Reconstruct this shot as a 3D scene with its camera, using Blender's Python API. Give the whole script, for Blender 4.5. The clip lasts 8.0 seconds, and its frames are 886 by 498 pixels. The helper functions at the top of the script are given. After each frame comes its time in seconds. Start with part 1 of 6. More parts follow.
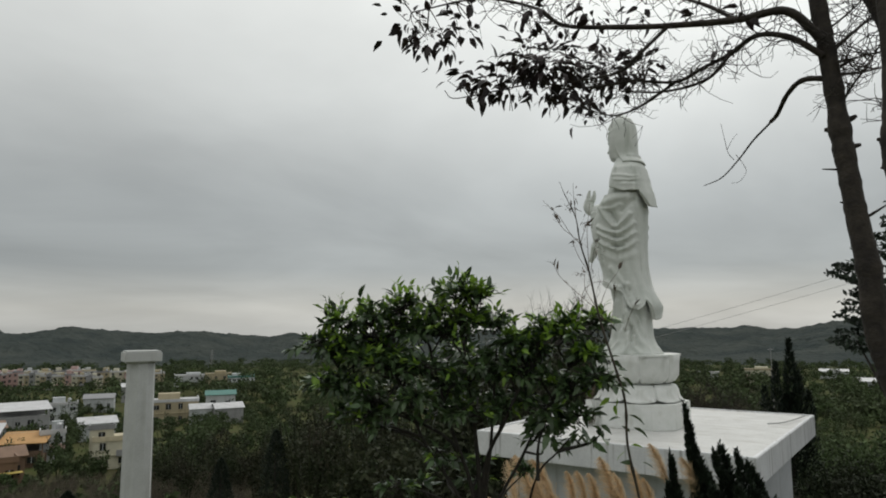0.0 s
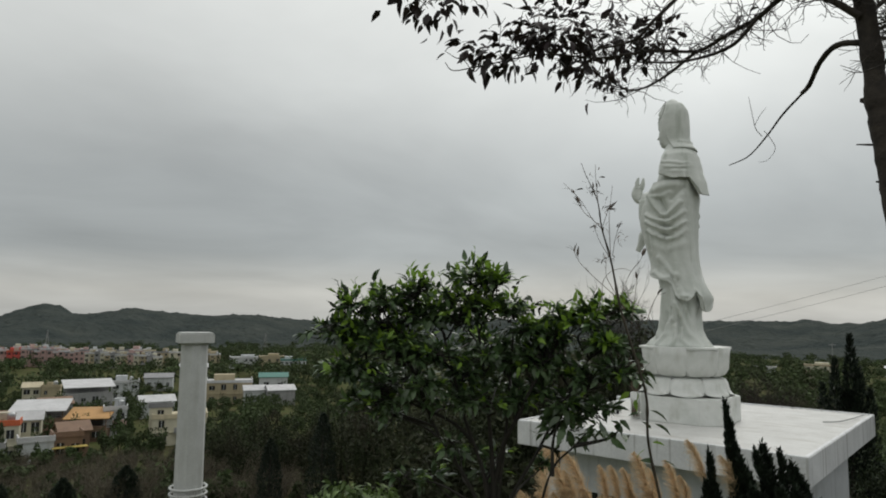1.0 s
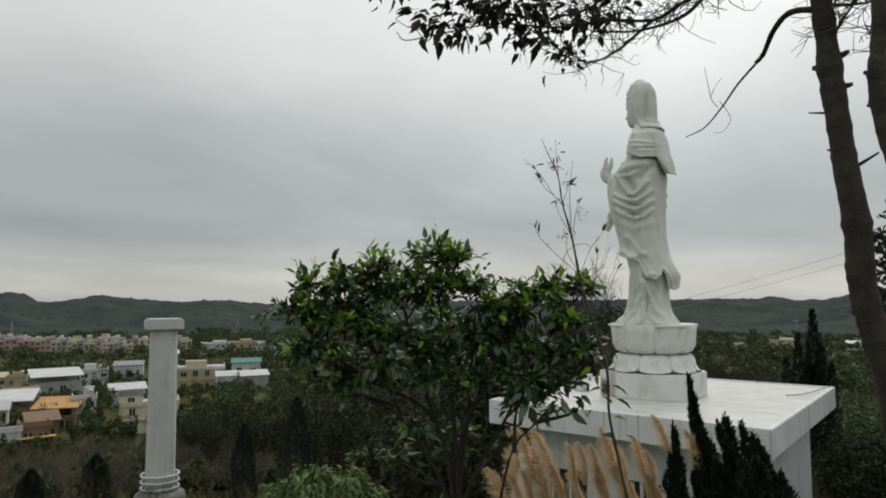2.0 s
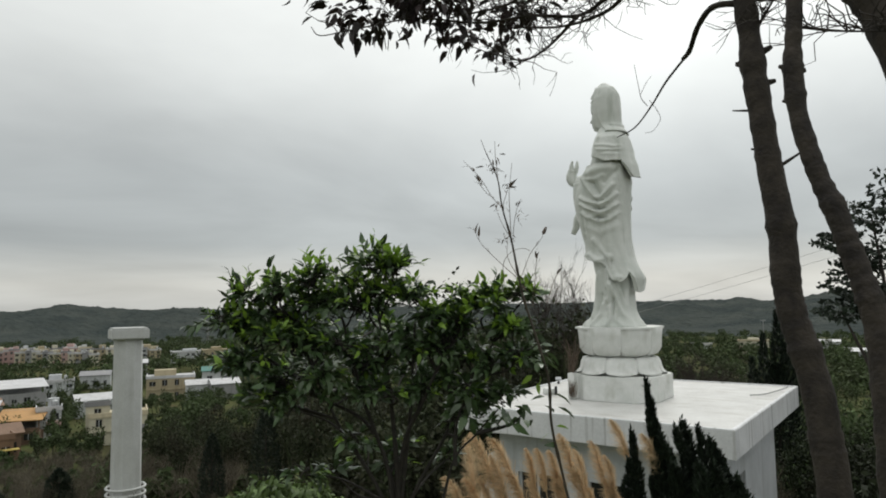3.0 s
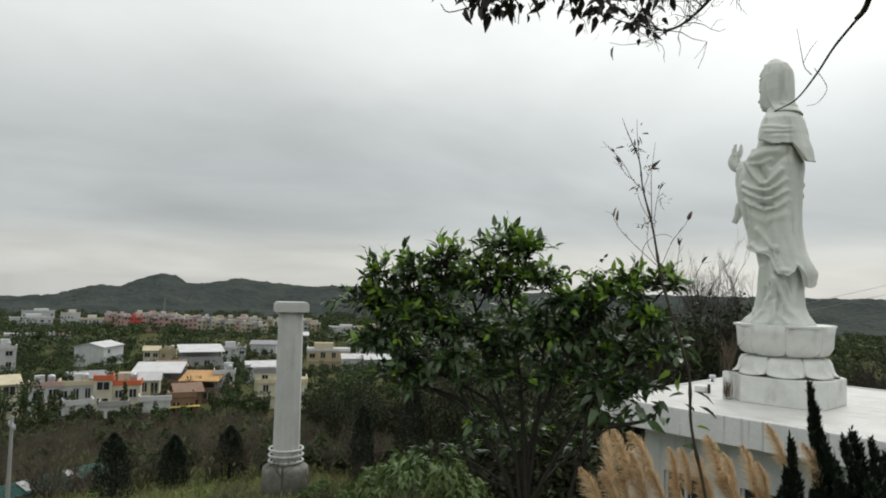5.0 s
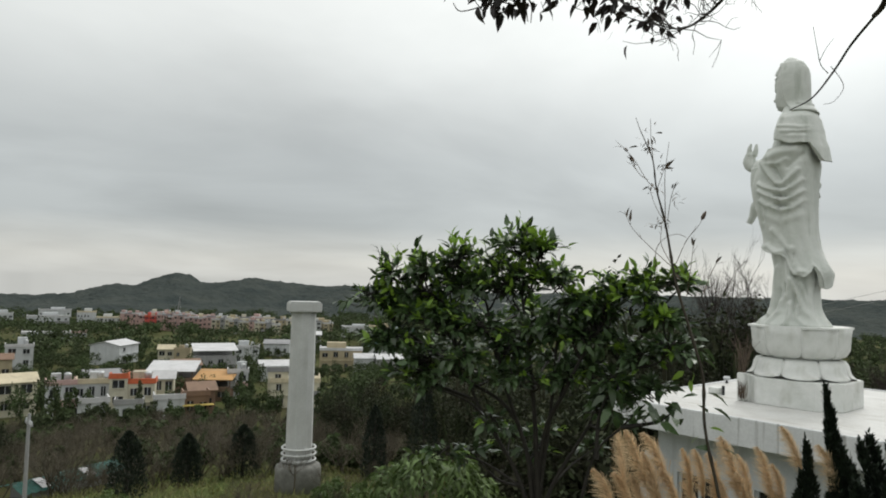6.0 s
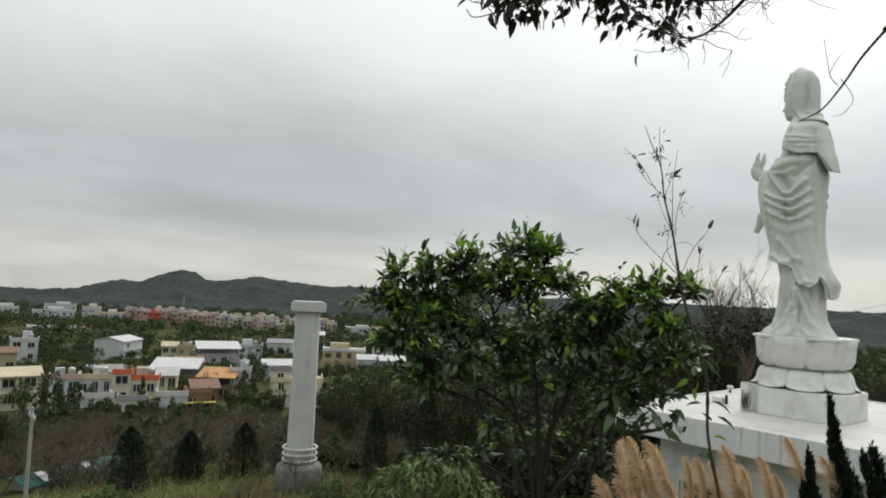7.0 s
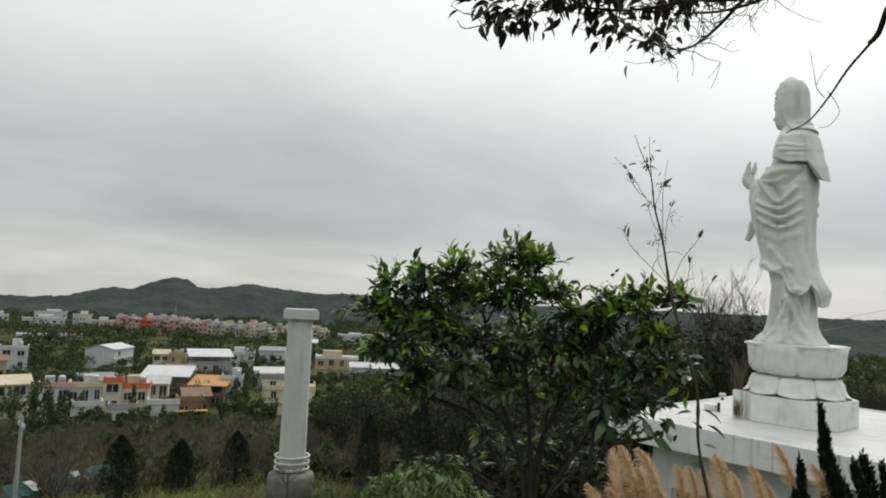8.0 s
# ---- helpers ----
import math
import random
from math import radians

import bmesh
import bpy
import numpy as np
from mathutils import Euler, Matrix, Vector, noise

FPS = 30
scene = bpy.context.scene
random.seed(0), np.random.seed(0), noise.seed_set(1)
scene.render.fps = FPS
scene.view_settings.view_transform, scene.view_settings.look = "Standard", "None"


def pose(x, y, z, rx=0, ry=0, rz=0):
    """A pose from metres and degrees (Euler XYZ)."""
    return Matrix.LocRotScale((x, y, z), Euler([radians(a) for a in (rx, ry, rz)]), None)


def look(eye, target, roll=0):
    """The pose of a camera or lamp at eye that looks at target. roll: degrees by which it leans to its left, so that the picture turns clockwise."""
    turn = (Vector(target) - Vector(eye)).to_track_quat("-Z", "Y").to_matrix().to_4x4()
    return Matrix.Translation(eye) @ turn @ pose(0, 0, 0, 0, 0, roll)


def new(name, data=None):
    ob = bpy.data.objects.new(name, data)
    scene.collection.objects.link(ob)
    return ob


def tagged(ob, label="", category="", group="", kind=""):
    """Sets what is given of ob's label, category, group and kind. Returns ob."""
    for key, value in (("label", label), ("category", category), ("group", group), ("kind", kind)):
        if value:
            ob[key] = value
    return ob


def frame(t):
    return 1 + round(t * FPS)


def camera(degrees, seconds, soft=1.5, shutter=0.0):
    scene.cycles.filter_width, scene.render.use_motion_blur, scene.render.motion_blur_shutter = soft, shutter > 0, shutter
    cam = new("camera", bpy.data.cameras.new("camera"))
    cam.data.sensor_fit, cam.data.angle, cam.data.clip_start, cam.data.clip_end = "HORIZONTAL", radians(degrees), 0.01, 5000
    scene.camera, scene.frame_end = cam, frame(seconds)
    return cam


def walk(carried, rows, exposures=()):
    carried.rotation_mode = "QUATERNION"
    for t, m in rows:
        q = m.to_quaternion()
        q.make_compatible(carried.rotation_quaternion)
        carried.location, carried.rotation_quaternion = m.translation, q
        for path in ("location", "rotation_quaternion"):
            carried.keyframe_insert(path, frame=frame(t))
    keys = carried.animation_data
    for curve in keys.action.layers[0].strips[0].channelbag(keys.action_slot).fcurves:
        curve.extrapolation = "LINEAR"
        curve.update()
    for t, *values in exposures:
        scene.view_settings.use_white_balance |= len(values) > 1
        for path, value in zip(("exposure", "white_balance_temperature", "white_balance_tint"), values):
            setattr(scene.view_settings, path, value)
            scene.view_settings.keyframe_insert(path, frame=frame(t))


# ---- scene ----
cam = camera(66.6, 8.0, soft=1.9)
PATH = [
    (0, (2.371, -11.341, 2.021), (1.205, -9.733, 2.252), -0.4),
    (0.5, (2.387, -11.272, 2.012), (1.141, -9.722, 2.221), 0.2),
    (1, (2.42, -11.164, 2.017), (1.135, -9.644, 2.212), 0.7),
    (1.5, (2.42, -11.142, 2.013), (1.147, -9.612, 2.204), -0.3),
    (1.7, (2.423, -11.133, 2.001), (1.167, -9.585, 2.162), -0.2),
    (2.8, (2.475, -10.978, 2.005), (1.309, -9.361, 2.158), -1.1),
    (3, (2.487, -10.948, 2.011), (1.327, -9.326, 2.167), -0.9),
    (3.5, (2.495, -10.845, 2.021), (1.233, -9.302, 2.18), 0.9),
    (4, (2.503, -10.879, 2.009), (1.078, -9.482, 2.147), 0.8),
    (4.5, (2.503, -10.892, 2.003), (1.043, -9.531, 2.127), 1.8),
    (5, (2.499, -10.872, 2.005), (1.012, -9.539, 2.116), 1.4),
    (6.5, (2.5, -10.87, 2.003), (0.978, -9.577, 2.115), 2.0),
    (7, (2.505, -10.886, 2.003), (0.984, -9.593, 2.121), 2.8),
    (7.5, (2.507, -10.884, 2.003), (0.994, -9.583, 2.133), 3.1),
    (8, (2.512, -10.884, 2.009), (1.004, -9.577, 2.15), 2.8),
]
walk(cam, [(t, look(eye, target, roll)) for t, eye, target, roll in PATH],
     exposures=[(0, -0.08), (1.7, -0.02), (2.8, 0.2), (4.0, 0.32), (8.0, 0.34)])

# ---- sky, sun, exposure ----
def sky_world():
    w = bpy.data.worlds.new("overcast_sky")
    scene.world = w
    w.use_nodes = True
    nt = w.node_tree
    nt.nodes.clear()
    N, K = nt.nodes.new, nt.links.new
    out, bg = N("ShaderNodeOutputWorld"), N("ShaderNodeBackground")
    tc, sep = N("ShaderNodeTexCoord"), N("ShaderNodeSeparateXYZ")
    K(tc.outputs["Generated"], sep.inputs[0])

    def m(op, a, b=0.0, clamp=False):
        n = N("ShaderNodeMath")
        n.operation, n.use_clamp = op, clamp
        for i, v in enumerate((a, b)):
            if isinstance(v, (int, float)):
                n.inputs[i].default_value = v
            else:
                K(v, n.inputs[i])
        return n.outputs[0]

    up = m("MAXIMUM", sep.outputs[2], 0.0)
    den = m("ADD", up, 0.16)
    comb = N("ShaderNodeCombineXYZ")
    K(m("DIVIDE", sep.outputs[0], den), comb.inputs[0])
    K(m("DIVIDE", sep.outputs[1], den), comb.inputs[1])
    mp = N("ShaderNodeMapping")
    mp.inputs["Rotation"].default_value = (0, 0, radians(-28))
    mp.inputs["Scale"].default_value = (0.75, 0.6, 1)
    K(comb.outputs[0], mp.inputs[0])
    n1 = N("ShaderNodeTexNoise")
    n1.inputs["Scale"].default_value, n1.inputs["Detail"].default_value, n1.inputs["Roughness"].default_value = 1.0, 6, 0.5
    n1.inputs["Distortion"].default_value = 0.35
    K(mp.outputs[0], n1.inputs["Vector"])
    cloud = N("ShaderNodeMapRange")
    cloud.inputs["From Min"].default_value, cloud.inputs["From Max"].default_value = 0.34, 0.66
    cloud.inputs["To Min"].default_value, cloud.inputs["To Max"].default_value = 0.85, 1.13
    K(n1.outputs["Fac"], cloud.inputs["Value"])
    grad = N("ShaderNodeValToRGB")
    cr = grad.color_ramp
    cr.elements[0].position, cr.elements[0].color = 0.0, (0.532, 0.54, 0.518, 1)
    cr.elements[1].position, cr.elements[1].color = 1.0, (0.90, 0.91, 0.875, 1)
    for p, c in ((0.03, (0.548, 0.55, 0.52)), (0.085, (0.388, 0.41, 0.41)), (0.18, (0.44, 0.462, 0.456)), (0.32, (0.622, 0.64, 0.62)), (0.5, (0.80, 0.815, 0.785))):
        e = cr.elements.new(p)
        e.color = (*c, 1)
    K(up, grad.inputs[0])
    # the thin cloud in front of the sun
    dotn = N("ShaderNodeVectorMath")
    dotn.operation = "DOT_PRODUCT"
    dotn.inputs[1].default_value = SUN_DIR
    K(tc.outputs["Generated"], dotn.inputs[0])
    glow = m("POWER", m("MAXIMUM", dotn.outputs["Value"], 0.0), 5.0)
    gain = m("ADD", m("MULTIPLY", glow, 0.75), 0.86)
    mul = N("ShaderNodeVectorMath")
    mul.operation = "SCALE"
    K(grad.outputs["Color"], mul.inputs[0])
    K(m("MULTIPLY", gain, cloud.outputs["Result"]), mul.inputs["Scale"])
    st = N("ShaderNodeTexSky")
    st.sky_type, st.sun_disc = "NISHITA", False
    st.sun_elevation, st.sun_rotation = SUN_EL, SUN_AZ
    sk = N("ShaderNodeVectorMath")
    sk.operation = "SCALE"
    K(st.outputs["Color"], sk.inputs[0])
    sk.inputs["Scale"].default_value = 0.006
    add = N("ShaderNodeVectorMath")
    K(mul.outputs[0], add.inputs[0])
    K(sk.outputs[0], add.inputs[1])
    K(add.outputs[0], bg.inputs["Color"])
    bg.inputs["Strength"].default_value = 1.0
    K(bg.outputs[0], out.inputs["Surface"])


SUN_EL, SUN_AZ = radians(48), radians(-14)
SUN_DIR = (math.cos(SUN_EL) * math.sin(SUN_AZ), math.cos(SUN_EL) * math.cos(SUN_AZ), math.sin(SUN_EL))
sky_world()
sun = new("sun", bpy.data.lights.new("sun", "SUN"))
sun.data.energy, sun.data.angle, sun.data.color = 0.7, radians(25), (1.0, 0.97, 0.92)
sun.matrix_world = look(SUN_DIR, (0, 0, 0))


# ---- materials ----
def mat(name, col, col2=None, rough=0.7, scale=6.0, fine=60.0, bump=0.25, dist=0.01, metal=0.0, streak=None, island=0.0, objvar=0.0, spec=0.4, trans=0.0, grain=0.16):
    """A surface with a large-scale blend of two colours, a fine grain and relief; streak: (colour, strength) of stains that run down."""
    m = bpy.data.materials.new(name)
    m.use_nodes = True
    nt = m.node_tree
    N, K = nt.nodes.new, nt.links.new
    b = nt.nodes["Principled BSDF"]
    b.inputs["Roughness"].default_value, b.inputs["Metallic"].default_value = rough, metal
    b.inputs["Specular IOR Level"].default_value = spec
    tc = N("ShaderNodeTexCoord")
    big, small = N("ShaderNodeTexNoise"), N("ShaderNodeTexNoise")
    big.inputs["Scale"].default_value, big.inputs["Detail"].default_value, big.inputs["Roughness"].default_value = scale, 5, 0.6
    small.inputs["Scale"].default_value, small.inputs["Detail"].default_value = fine, 4
    K(tc.outputs["Object"], big.inputs["Vector"])
    K(tc.outputs["Object"], small.inputs["Vector"])
    col2 = col2 or tuple(c * 0.7 for c in col)
    ramp = N("ShaderNodeMapRange")
    ramp.inputs["From Min"].default_value, ramp.inputs["From Max"].default_value = 0.35, 0.68
    K(big.outputs["Fac"], ramp.inputs["Value"])

    def mix(f, a, c, kind="MIX"):
        n = N("ShaderNodeMix")
        n.data_type, n.blend_type = "RGBA", kind
        for key, v in ((0, f), (6, a), (7, c)):
            if isinstance(v, (int, float)):
                n.inputs[key].default_value = v
            elif isinstance(v, tuple):
                n.inputs[key].default_value = (*v, 1)
            else:
                K(v, n.inputs[key])
        return n.outputs[2]

    c = mix(ramp.outputs["Result"], col, col2)
    sm = N("ShaderNodeMapRange")
    sm.inputs["To Min"].default_value, sm.inputs["To Max"].default_value = 1 - grain, 1 + grain
    K(small.outputs["Fac"], sm.inputs["Value"])
    vm = N("ShaderNodeVectorMath")
    vm.operation = "SCALE"
    K(c, vm.inputs[0])
    K(sm.outputs["Result"], vm.inputs["Scale"])
    c = vm.outputs[0]
    for amount, node, socket in ((island, "ShaderNodeNewGeometry", "Random Per Island"), (objvar, "ShaderNodeObjectInfo", "Random")):
        if amount:
            g = N(node)
            r = N("ShaderNodeMapRange")
            r.inputs["To Min"].default_value, r.inputs["To Max"].default_value = 1 - amount, 1 + amount
            K(g.outputs[socket], r.inputs["Value"])
            v = N("ShaderNodeVectorMath")
            v.operation = "SCALE"
            K(c, v.inputs[0])
            K(r.outputs["Result"], v.inputs["Scale"])
            c = v.outputs[0]
    if streak:
        mp = N("ShaderNodeMapping")
        mp.inputs["Scale"].default_value = streak[2] if len(streak) > 2 else (7, 7, 0.5)
        K(tc.outputs["Object"], mp.inputs[0])
        sn = N("ShaderNodeTexNoise")
        sn.inputs["Scale"].default_value, sn.inputs["Detail"].default_value = 1.0, 6
        K(mp.outputs[0], sn.inputs["Vector"])
        sr = N("ShaderNodeMapRange")
        sr.inputs["From Min"].default_value, sr.inputs["From Max"].default_value = 0.55, 0.75
        sr.inputs["To Max"].default_value = streak[1]
        K(sn.outputs["Fac"], sr.inputs["Value"])
        c = mix(sr.outputs["Result"], c, streak[0])
    K(c, b.inputs["Base Color"])
    if bump:
        bp = N("ShaderNodeBump")
        bp.inputs["Strength"].default_value, bp.inputs["Distance"].default_value = bump, dist
        K(small.outputs["Fac"], bp.inputs["Height"])
        K(bp.outputs[0], b.inputs["Normal"])
    if trans:
        tr, ms = N("ShaderNodeBsdfTranslucent"), N("ShaderNodeMixShader")
        K(c, tr.inputs["Color"])
        ms.inputs[0].default_value = trans
        K(b.outputs[0], ms.inputs[1])
        K(tr.outputs[0], ms.inputs[2])
        K(ms.outputs[0], nt.nodes["Material Output"].inputs["Surface"])
    return m


M_STATUE = mat("white_painted_stone", (0.70, 0.72, 0.69), (0.59, 0.62, 0.58), 0.6, 2.2, 11, 0.35, 0.03, streak=((0.30, 0.34, 0.28), 0.6, (6, 6, 0.9)), grain=0.05)
M_PED = mat("white_pedestal_paint", (0.74, 0.75, 0.73), (0.62, 0.64, 0.61), 0.6, 3.0, 9, 0.5, 0.03, streak=((0.40, 0.41, 0.35), 0.5, (4, 4, 2.5)), grain=0.05)
M_SLAB = mat("whitewashed_roof", (0.62, 0.62, 0.605), (0.50, 0.495, 0.475), 0.5, 1.6, 16, 0.5, 0.02, streak=((0.36, 0.345, 0.30), 0.75, (1.1, 4.2, 1)), grain=0.12)
M_FASCIA = mat("white_fascia_paint", (0.74, 0.75, 0.76), (0.62, 0.63, 0.64), 0.65, 1.3, 30, 0.3, 0.01, streak=((0.15, 0.14, 0.12), 0.9, (8.5, 8.5, 0.35)))
M_WALL = mat("grey_white_render", (0.62, 0.64, 0.66), (0.50, 0.52, 0.53), 0.8, 1.2, 40, 0.4, 0.01, streak=((0.25, 0.25, 0.23), 0.5))
M_DARK = mat("dark_window", (0.02, 0.022, 0.024), (0.03, 0.03, 0.032), 0.15, 3, 20, 0.0)
M_COL = mat("grey_white_column_stone", (0.56, 0.57, 0.56), (0.48, 0.49, 0.475), 0.7, 1.1, 18, 0.4, 0.02, streak=((0.33, 0.33, 0.31), 0.4, (3, 3, 0.25)))
M_COLBASE = mat("weathered_grey_stone", (0.24, 0.24, 0.22), (0.14, 0.14, 0.125), 0.85, 2.2, 20, 0.6, 0.03)
M_BARK = mat("dark_smooth_bark", (0.056, 0.046, 0.037), (0.018, 0.015, 0.014), 0.8, 24, 110, 0.6, 0.006)
M_STEM = mat("shrub_bark", (0.030, 0.026, 0.021), (0.016, 0.014, 0.012), 0.8, 30, 150, 0.4, 0.003)
M_LEAF = mat("dark_glossy_leaf", (0.080, 0.130, 0.050), (0.048, 0.085, 0.036), 0.28, 9, 80, 0.0, island=0.55, spec=0.5, trans=0.16)
M_YOUNG = mat("young_leaf", (0.24, 0.38, 0.05), (0.15, 0.27, 0.04), 0.42, 9, 80, 0.0, island=0.35, trans=0.3)
M_DRYLEAF = mat("dark_red_brown_leaf", (0.030, 0.017, 0.018), (0.019, 0.016, 0.014), 0.45, 9, 80, 0.0, island=0.4, trans=0.1)
M_REED = mat("dry_reed_stem", (0.16, 0.12, 0.085), (0.09, 0.065, 0.05), 0.7, 20, 120, 0.2, 0.002)
M_CANE = mat("dark_cane_bark", (0.075, 0.062, 0.045), (0.045, 0.038, 0.03), 0.75, 20, 120, 0.25, 0.002)
M_PLUME = mat("straw_plume", (0.74, 0.59, 0.40), (0.60, 0.45, 0.27), 0.9, 6, 60, 0.0, island=0.3, trans=0.35)
M_CONIFER = mat("dark_conifer_spray", (0.018, 0.030, 0.016), (0.010, 0.018, 0.010), 0.7, 5, 40, 0.0, island=0.5)
M_WOODS = mat("woodland_leaf", (0.066, 0.096, 0.040), (0.058, 0.068, 0.038), 0.8, 0.16, 3, 0.0, island=0.5, spec=0.12, trans=0.12)
M_SLOPEWOODS = mat("slope_evergreen_leaf", (0.031, 0.045, 0.019), (0.036, 0.033, 0.021), 0.7, 0.35, 3, 0.0, island=0.5, spec=0.15, trans=0.1)
# darker copy of the slope leaf: the gloom under the trees is in its colour
M_UNDER = mat("shade_tinted_undergrowth_leaf", (0.022, 0.032, 0.014), (0.020, 0.020, 0.013), 0.7, 0.5, 3, 0.0, island=0.5, spec=0.15)
M_BRIGHTBUSH = mat("yellow_green_bush_leaf", (0.10, 0.15, 0.04), (0.06, 0.10, 0.03), 0.6, 0.8, 8, 0.0, island=0.4, trans=0.15)
M_BARE = mat("bare_brown_twig", (0.120, 0.101, 0.070), (0.068, 0.062, 0.043), 0.9, 2, 20, 0.0, island=0.4)
M_GROUND = mat("rough_grass_ground", (0.066, 0.088, 0.028), (0.082, 0.068, 0.036), 0.95, 0.35, 5, 0.8, 0.1, streak=((0.045, 0.040, 0.026), 0.9, (0.12, 0.12, 0.12)), spec=0.05)
# forest of the far hills, with the blue-grey of distance haze mixed into its colour
M_HILL = mat("hazed_far_forest", (0.037, 0.047, 0.046), (0.066, 0.075, 0.068), 0.95, 0.014, 0.09, 1.0, 9.0, spec=0.03)
M_GRASS = mat("grass_blade", (0.13, 0.18, 0.045), (0.18, 0.15, 0.065), 0.8, 3, 20, 0.0, island=0.4, trans=0.2)


# ---- mesh helpers ----
def smooth(me, on=True):
    me.polygons.foreach_set("use_smooth", [on] * len(me.polygons))


def mesh_np(name, verts, faces, material, is_smooth=False):
    """A mesh from arrays of places and of faces that all have as many corners."""
    verts, faces = np.asarray(verts, np.float32).reshape(-1, 3), np.asarray(faces, np.int32)
    me = bpy.data.meshes.new(name)
    k, n = faces.shape[1], len(faces)
    me.vertices.add(len(verts))
    me.vertices.foreach_set("co", verts.ravel())
    me.loops.add(n * k)
    me.loops.foreach_set("vertex_index", faces.ravel())
    me.polygons.add(n)
    me.polygons.foreach_set("loop_start", np.arange(0, n * k, k, dtype=np.int32))
    me.polygons.foreach_set("loop_total", np.full(n, k, np.int32))
    me.update(calc_edges=True)
    me.validate()
    me.materials.append(material)
    if is_smooth:
        smooth(me)
    return me


def child(name, me, parent, label="", m=None):
    ob = new(name, me)
    ob.parent = parent
    if m is not None:
        ob.matrix_local = m
    if label:
        ob["label"] = label
    return ob


def part(name, bm, material, parent, label="", is_smooth=False, m=None):
    me = bpy.data.meshes.new(name)
    bm.to_mesh(me)
    bm.free()
    me.materials.append(material)
    if is_smooth:
        smooth(me)
    return child(name, me, parent, label, m)


def empty(name, m, label, category, group="", kind=""):
    ob = new(name)
    ob.empty_display_size = 0.2
    ob.matrix_basis = m
    return tagged(ob, label, category, group, kind)


def box(x0, x1, y0, y1, z0, z1, bevel=0.0, bm=None):
    bm = bm or bmesh.new()
    r = bmesh.ops.create_cube(bm, size=1.0, matrix=Matrix.LocRotScale(((x0 + x1) / 2, (y0 + y1) / 2, (z0 + z1) / 2), None, (abs(x1 - x0), abs(y1 - y0), abs(z1 - z0))))
    if bevel:
        es = list({e for v in r["verts"] for e in v.link_edges})
        bmesh.ops.bevel(bm, geom=es, offset=bevel, segments=2, affect="EDGES")
    return bm


def lathe(profile, sides, shape=None, bm=None, cap=True):
    """Rings (radius, z) turned round z; shape(angle, i) scales a ring's radius."""
    bm = bm or bmesh.new()
    rings = []
    for i, (r, z) in enumerate(profile):
        ring = []
        for k in range(sides):
            a = 2 * math.pi * k / sides
            s = shape(a, i) if shape else 1.0
            ring.append(bm.verts.new((r * s * math.cos(a), r * s * math.sin(a), z)))
        rings.append(ring)
    for a, b in zip(rings, rings[1:]):
        for k in range(sides):
            bm.faces.new((a[k], a[(k + 1) % sides], b[(k + 1) % sides], b[k]))
    if cap:
        bm.faces.new(rings[-1])
        bm.faces.new(list(reversed(rings[0])))
    return bm


class Tubes:
    """Collects tapering tubes along polylines into one quad mesh."""

    def __init__(self, sides=5):
        self.sides, self.v, self.f, self.n = sides, [], [], 0

    def add(self, pts, radii):
        pts = [Vector(p) for p in pts]
        s = self.sides
        for i, p in enumerate(pts):
            d = (pts[min(i + 1, len(pts) - 1)] - pts[max(i - 1, 0)]).normalized()
            a = d.cross(Vector((0.31, 0.17, 0.93)))
            if a.length < 0.05:
                a = d.cross(Vector((1, 0, 0)))
            a.normalize()
            b = d.cross(a)
            for k in range(s):
                t = 2 * math.pi * k / s
                q = p + (a * math.cos(t) + b * math.sin(t)) * radii[i]
                self.v.append((q.x, q.y, q.z))
            if i:
                o = self.n + (i - 1) * s
                for k in range(s):
                    k2 = (k + 1) % s
                    self.f.append((o + k, o + k2, o + s + k2, o + s + k))
        self.n += len(pts) * s

    def mesh(self, name, material):
        return mesh_np(name, self.v, self.f, material, True)


def curve_pts(ctrl, steps=6):
    """A smooth line through control points."""
    P = [Vector(p) for p in ctrl]
    P = [P[0] * 2 - P[1]] + P + [P[-1] * 2 - P[-2]]
    out = []
    for i in range(1, len(P) - 2):
        for s in range(steps):
            t = s / steps
            a, b, c, d = P[i - 1], P[i], P[i + 1], P[i + 2]
            out.append(0.5 * (2 * b + (c - a) * t + (2 * a - 5 * b + 4 * c - d) * t * t + (3 * b - a - 3 * c + d) * t ** 3))
    out.append(P[-2])
    return out


LEAF_T = np.array([(0, 0, 0), (0.3, 0.5, 0.03), (0.3, -0.5, 0.03), (0.68, 0.36, 0.0), (0.68, -0.36, 0.0), (1.0, 0, -0.1)])
LEAF_F = np.array([(0, 2, 1), (1, 2, 4), (1, 4, 3), (3, 4, 5)])


def leaves_np(pos, dirs, lengths, ratio, rng, curl=0.25):
    """Arrays for lance-shaped leaves at pos that point along dirs."""
    pos, d = np.asarray(pos, float), np.asarray(dirs, float)
    n = len(pos)
    d = d / np.linalg.norm(d, axis=1, keepdims=True)
    up = np.tile((0.0, 0.0, 1.0), (n, 1)) + rng.normal(0, 0.45, (n, 3))
    s = np.cross(d, up)
    s /= np.linalg.norm(s, axis=1, keepdims=True) + 1e-9
    nr = np.cross(s, d)
    L = np.asarray(lengths, float)[:, None, None]
    c = rng.uniform(0.2, 1.6, n)[:, None, None] * curl
    a, b, h = LEAF_T[None, :, 0:1], LEAF_T[None, :, 1:2], LEAF_T[None, :, 2:3]
    v = pos[:, None, :] + L * (a * d[:, None, :] + b * ratio * s[:, None, :] + (h - c * a * a) * nr[:, None, :])
    f = LEAF_F[None] + (np.arange(n) * 6)[:, None, None]
    return v.reshape(-1, 3), f.reshape(-1, 3)


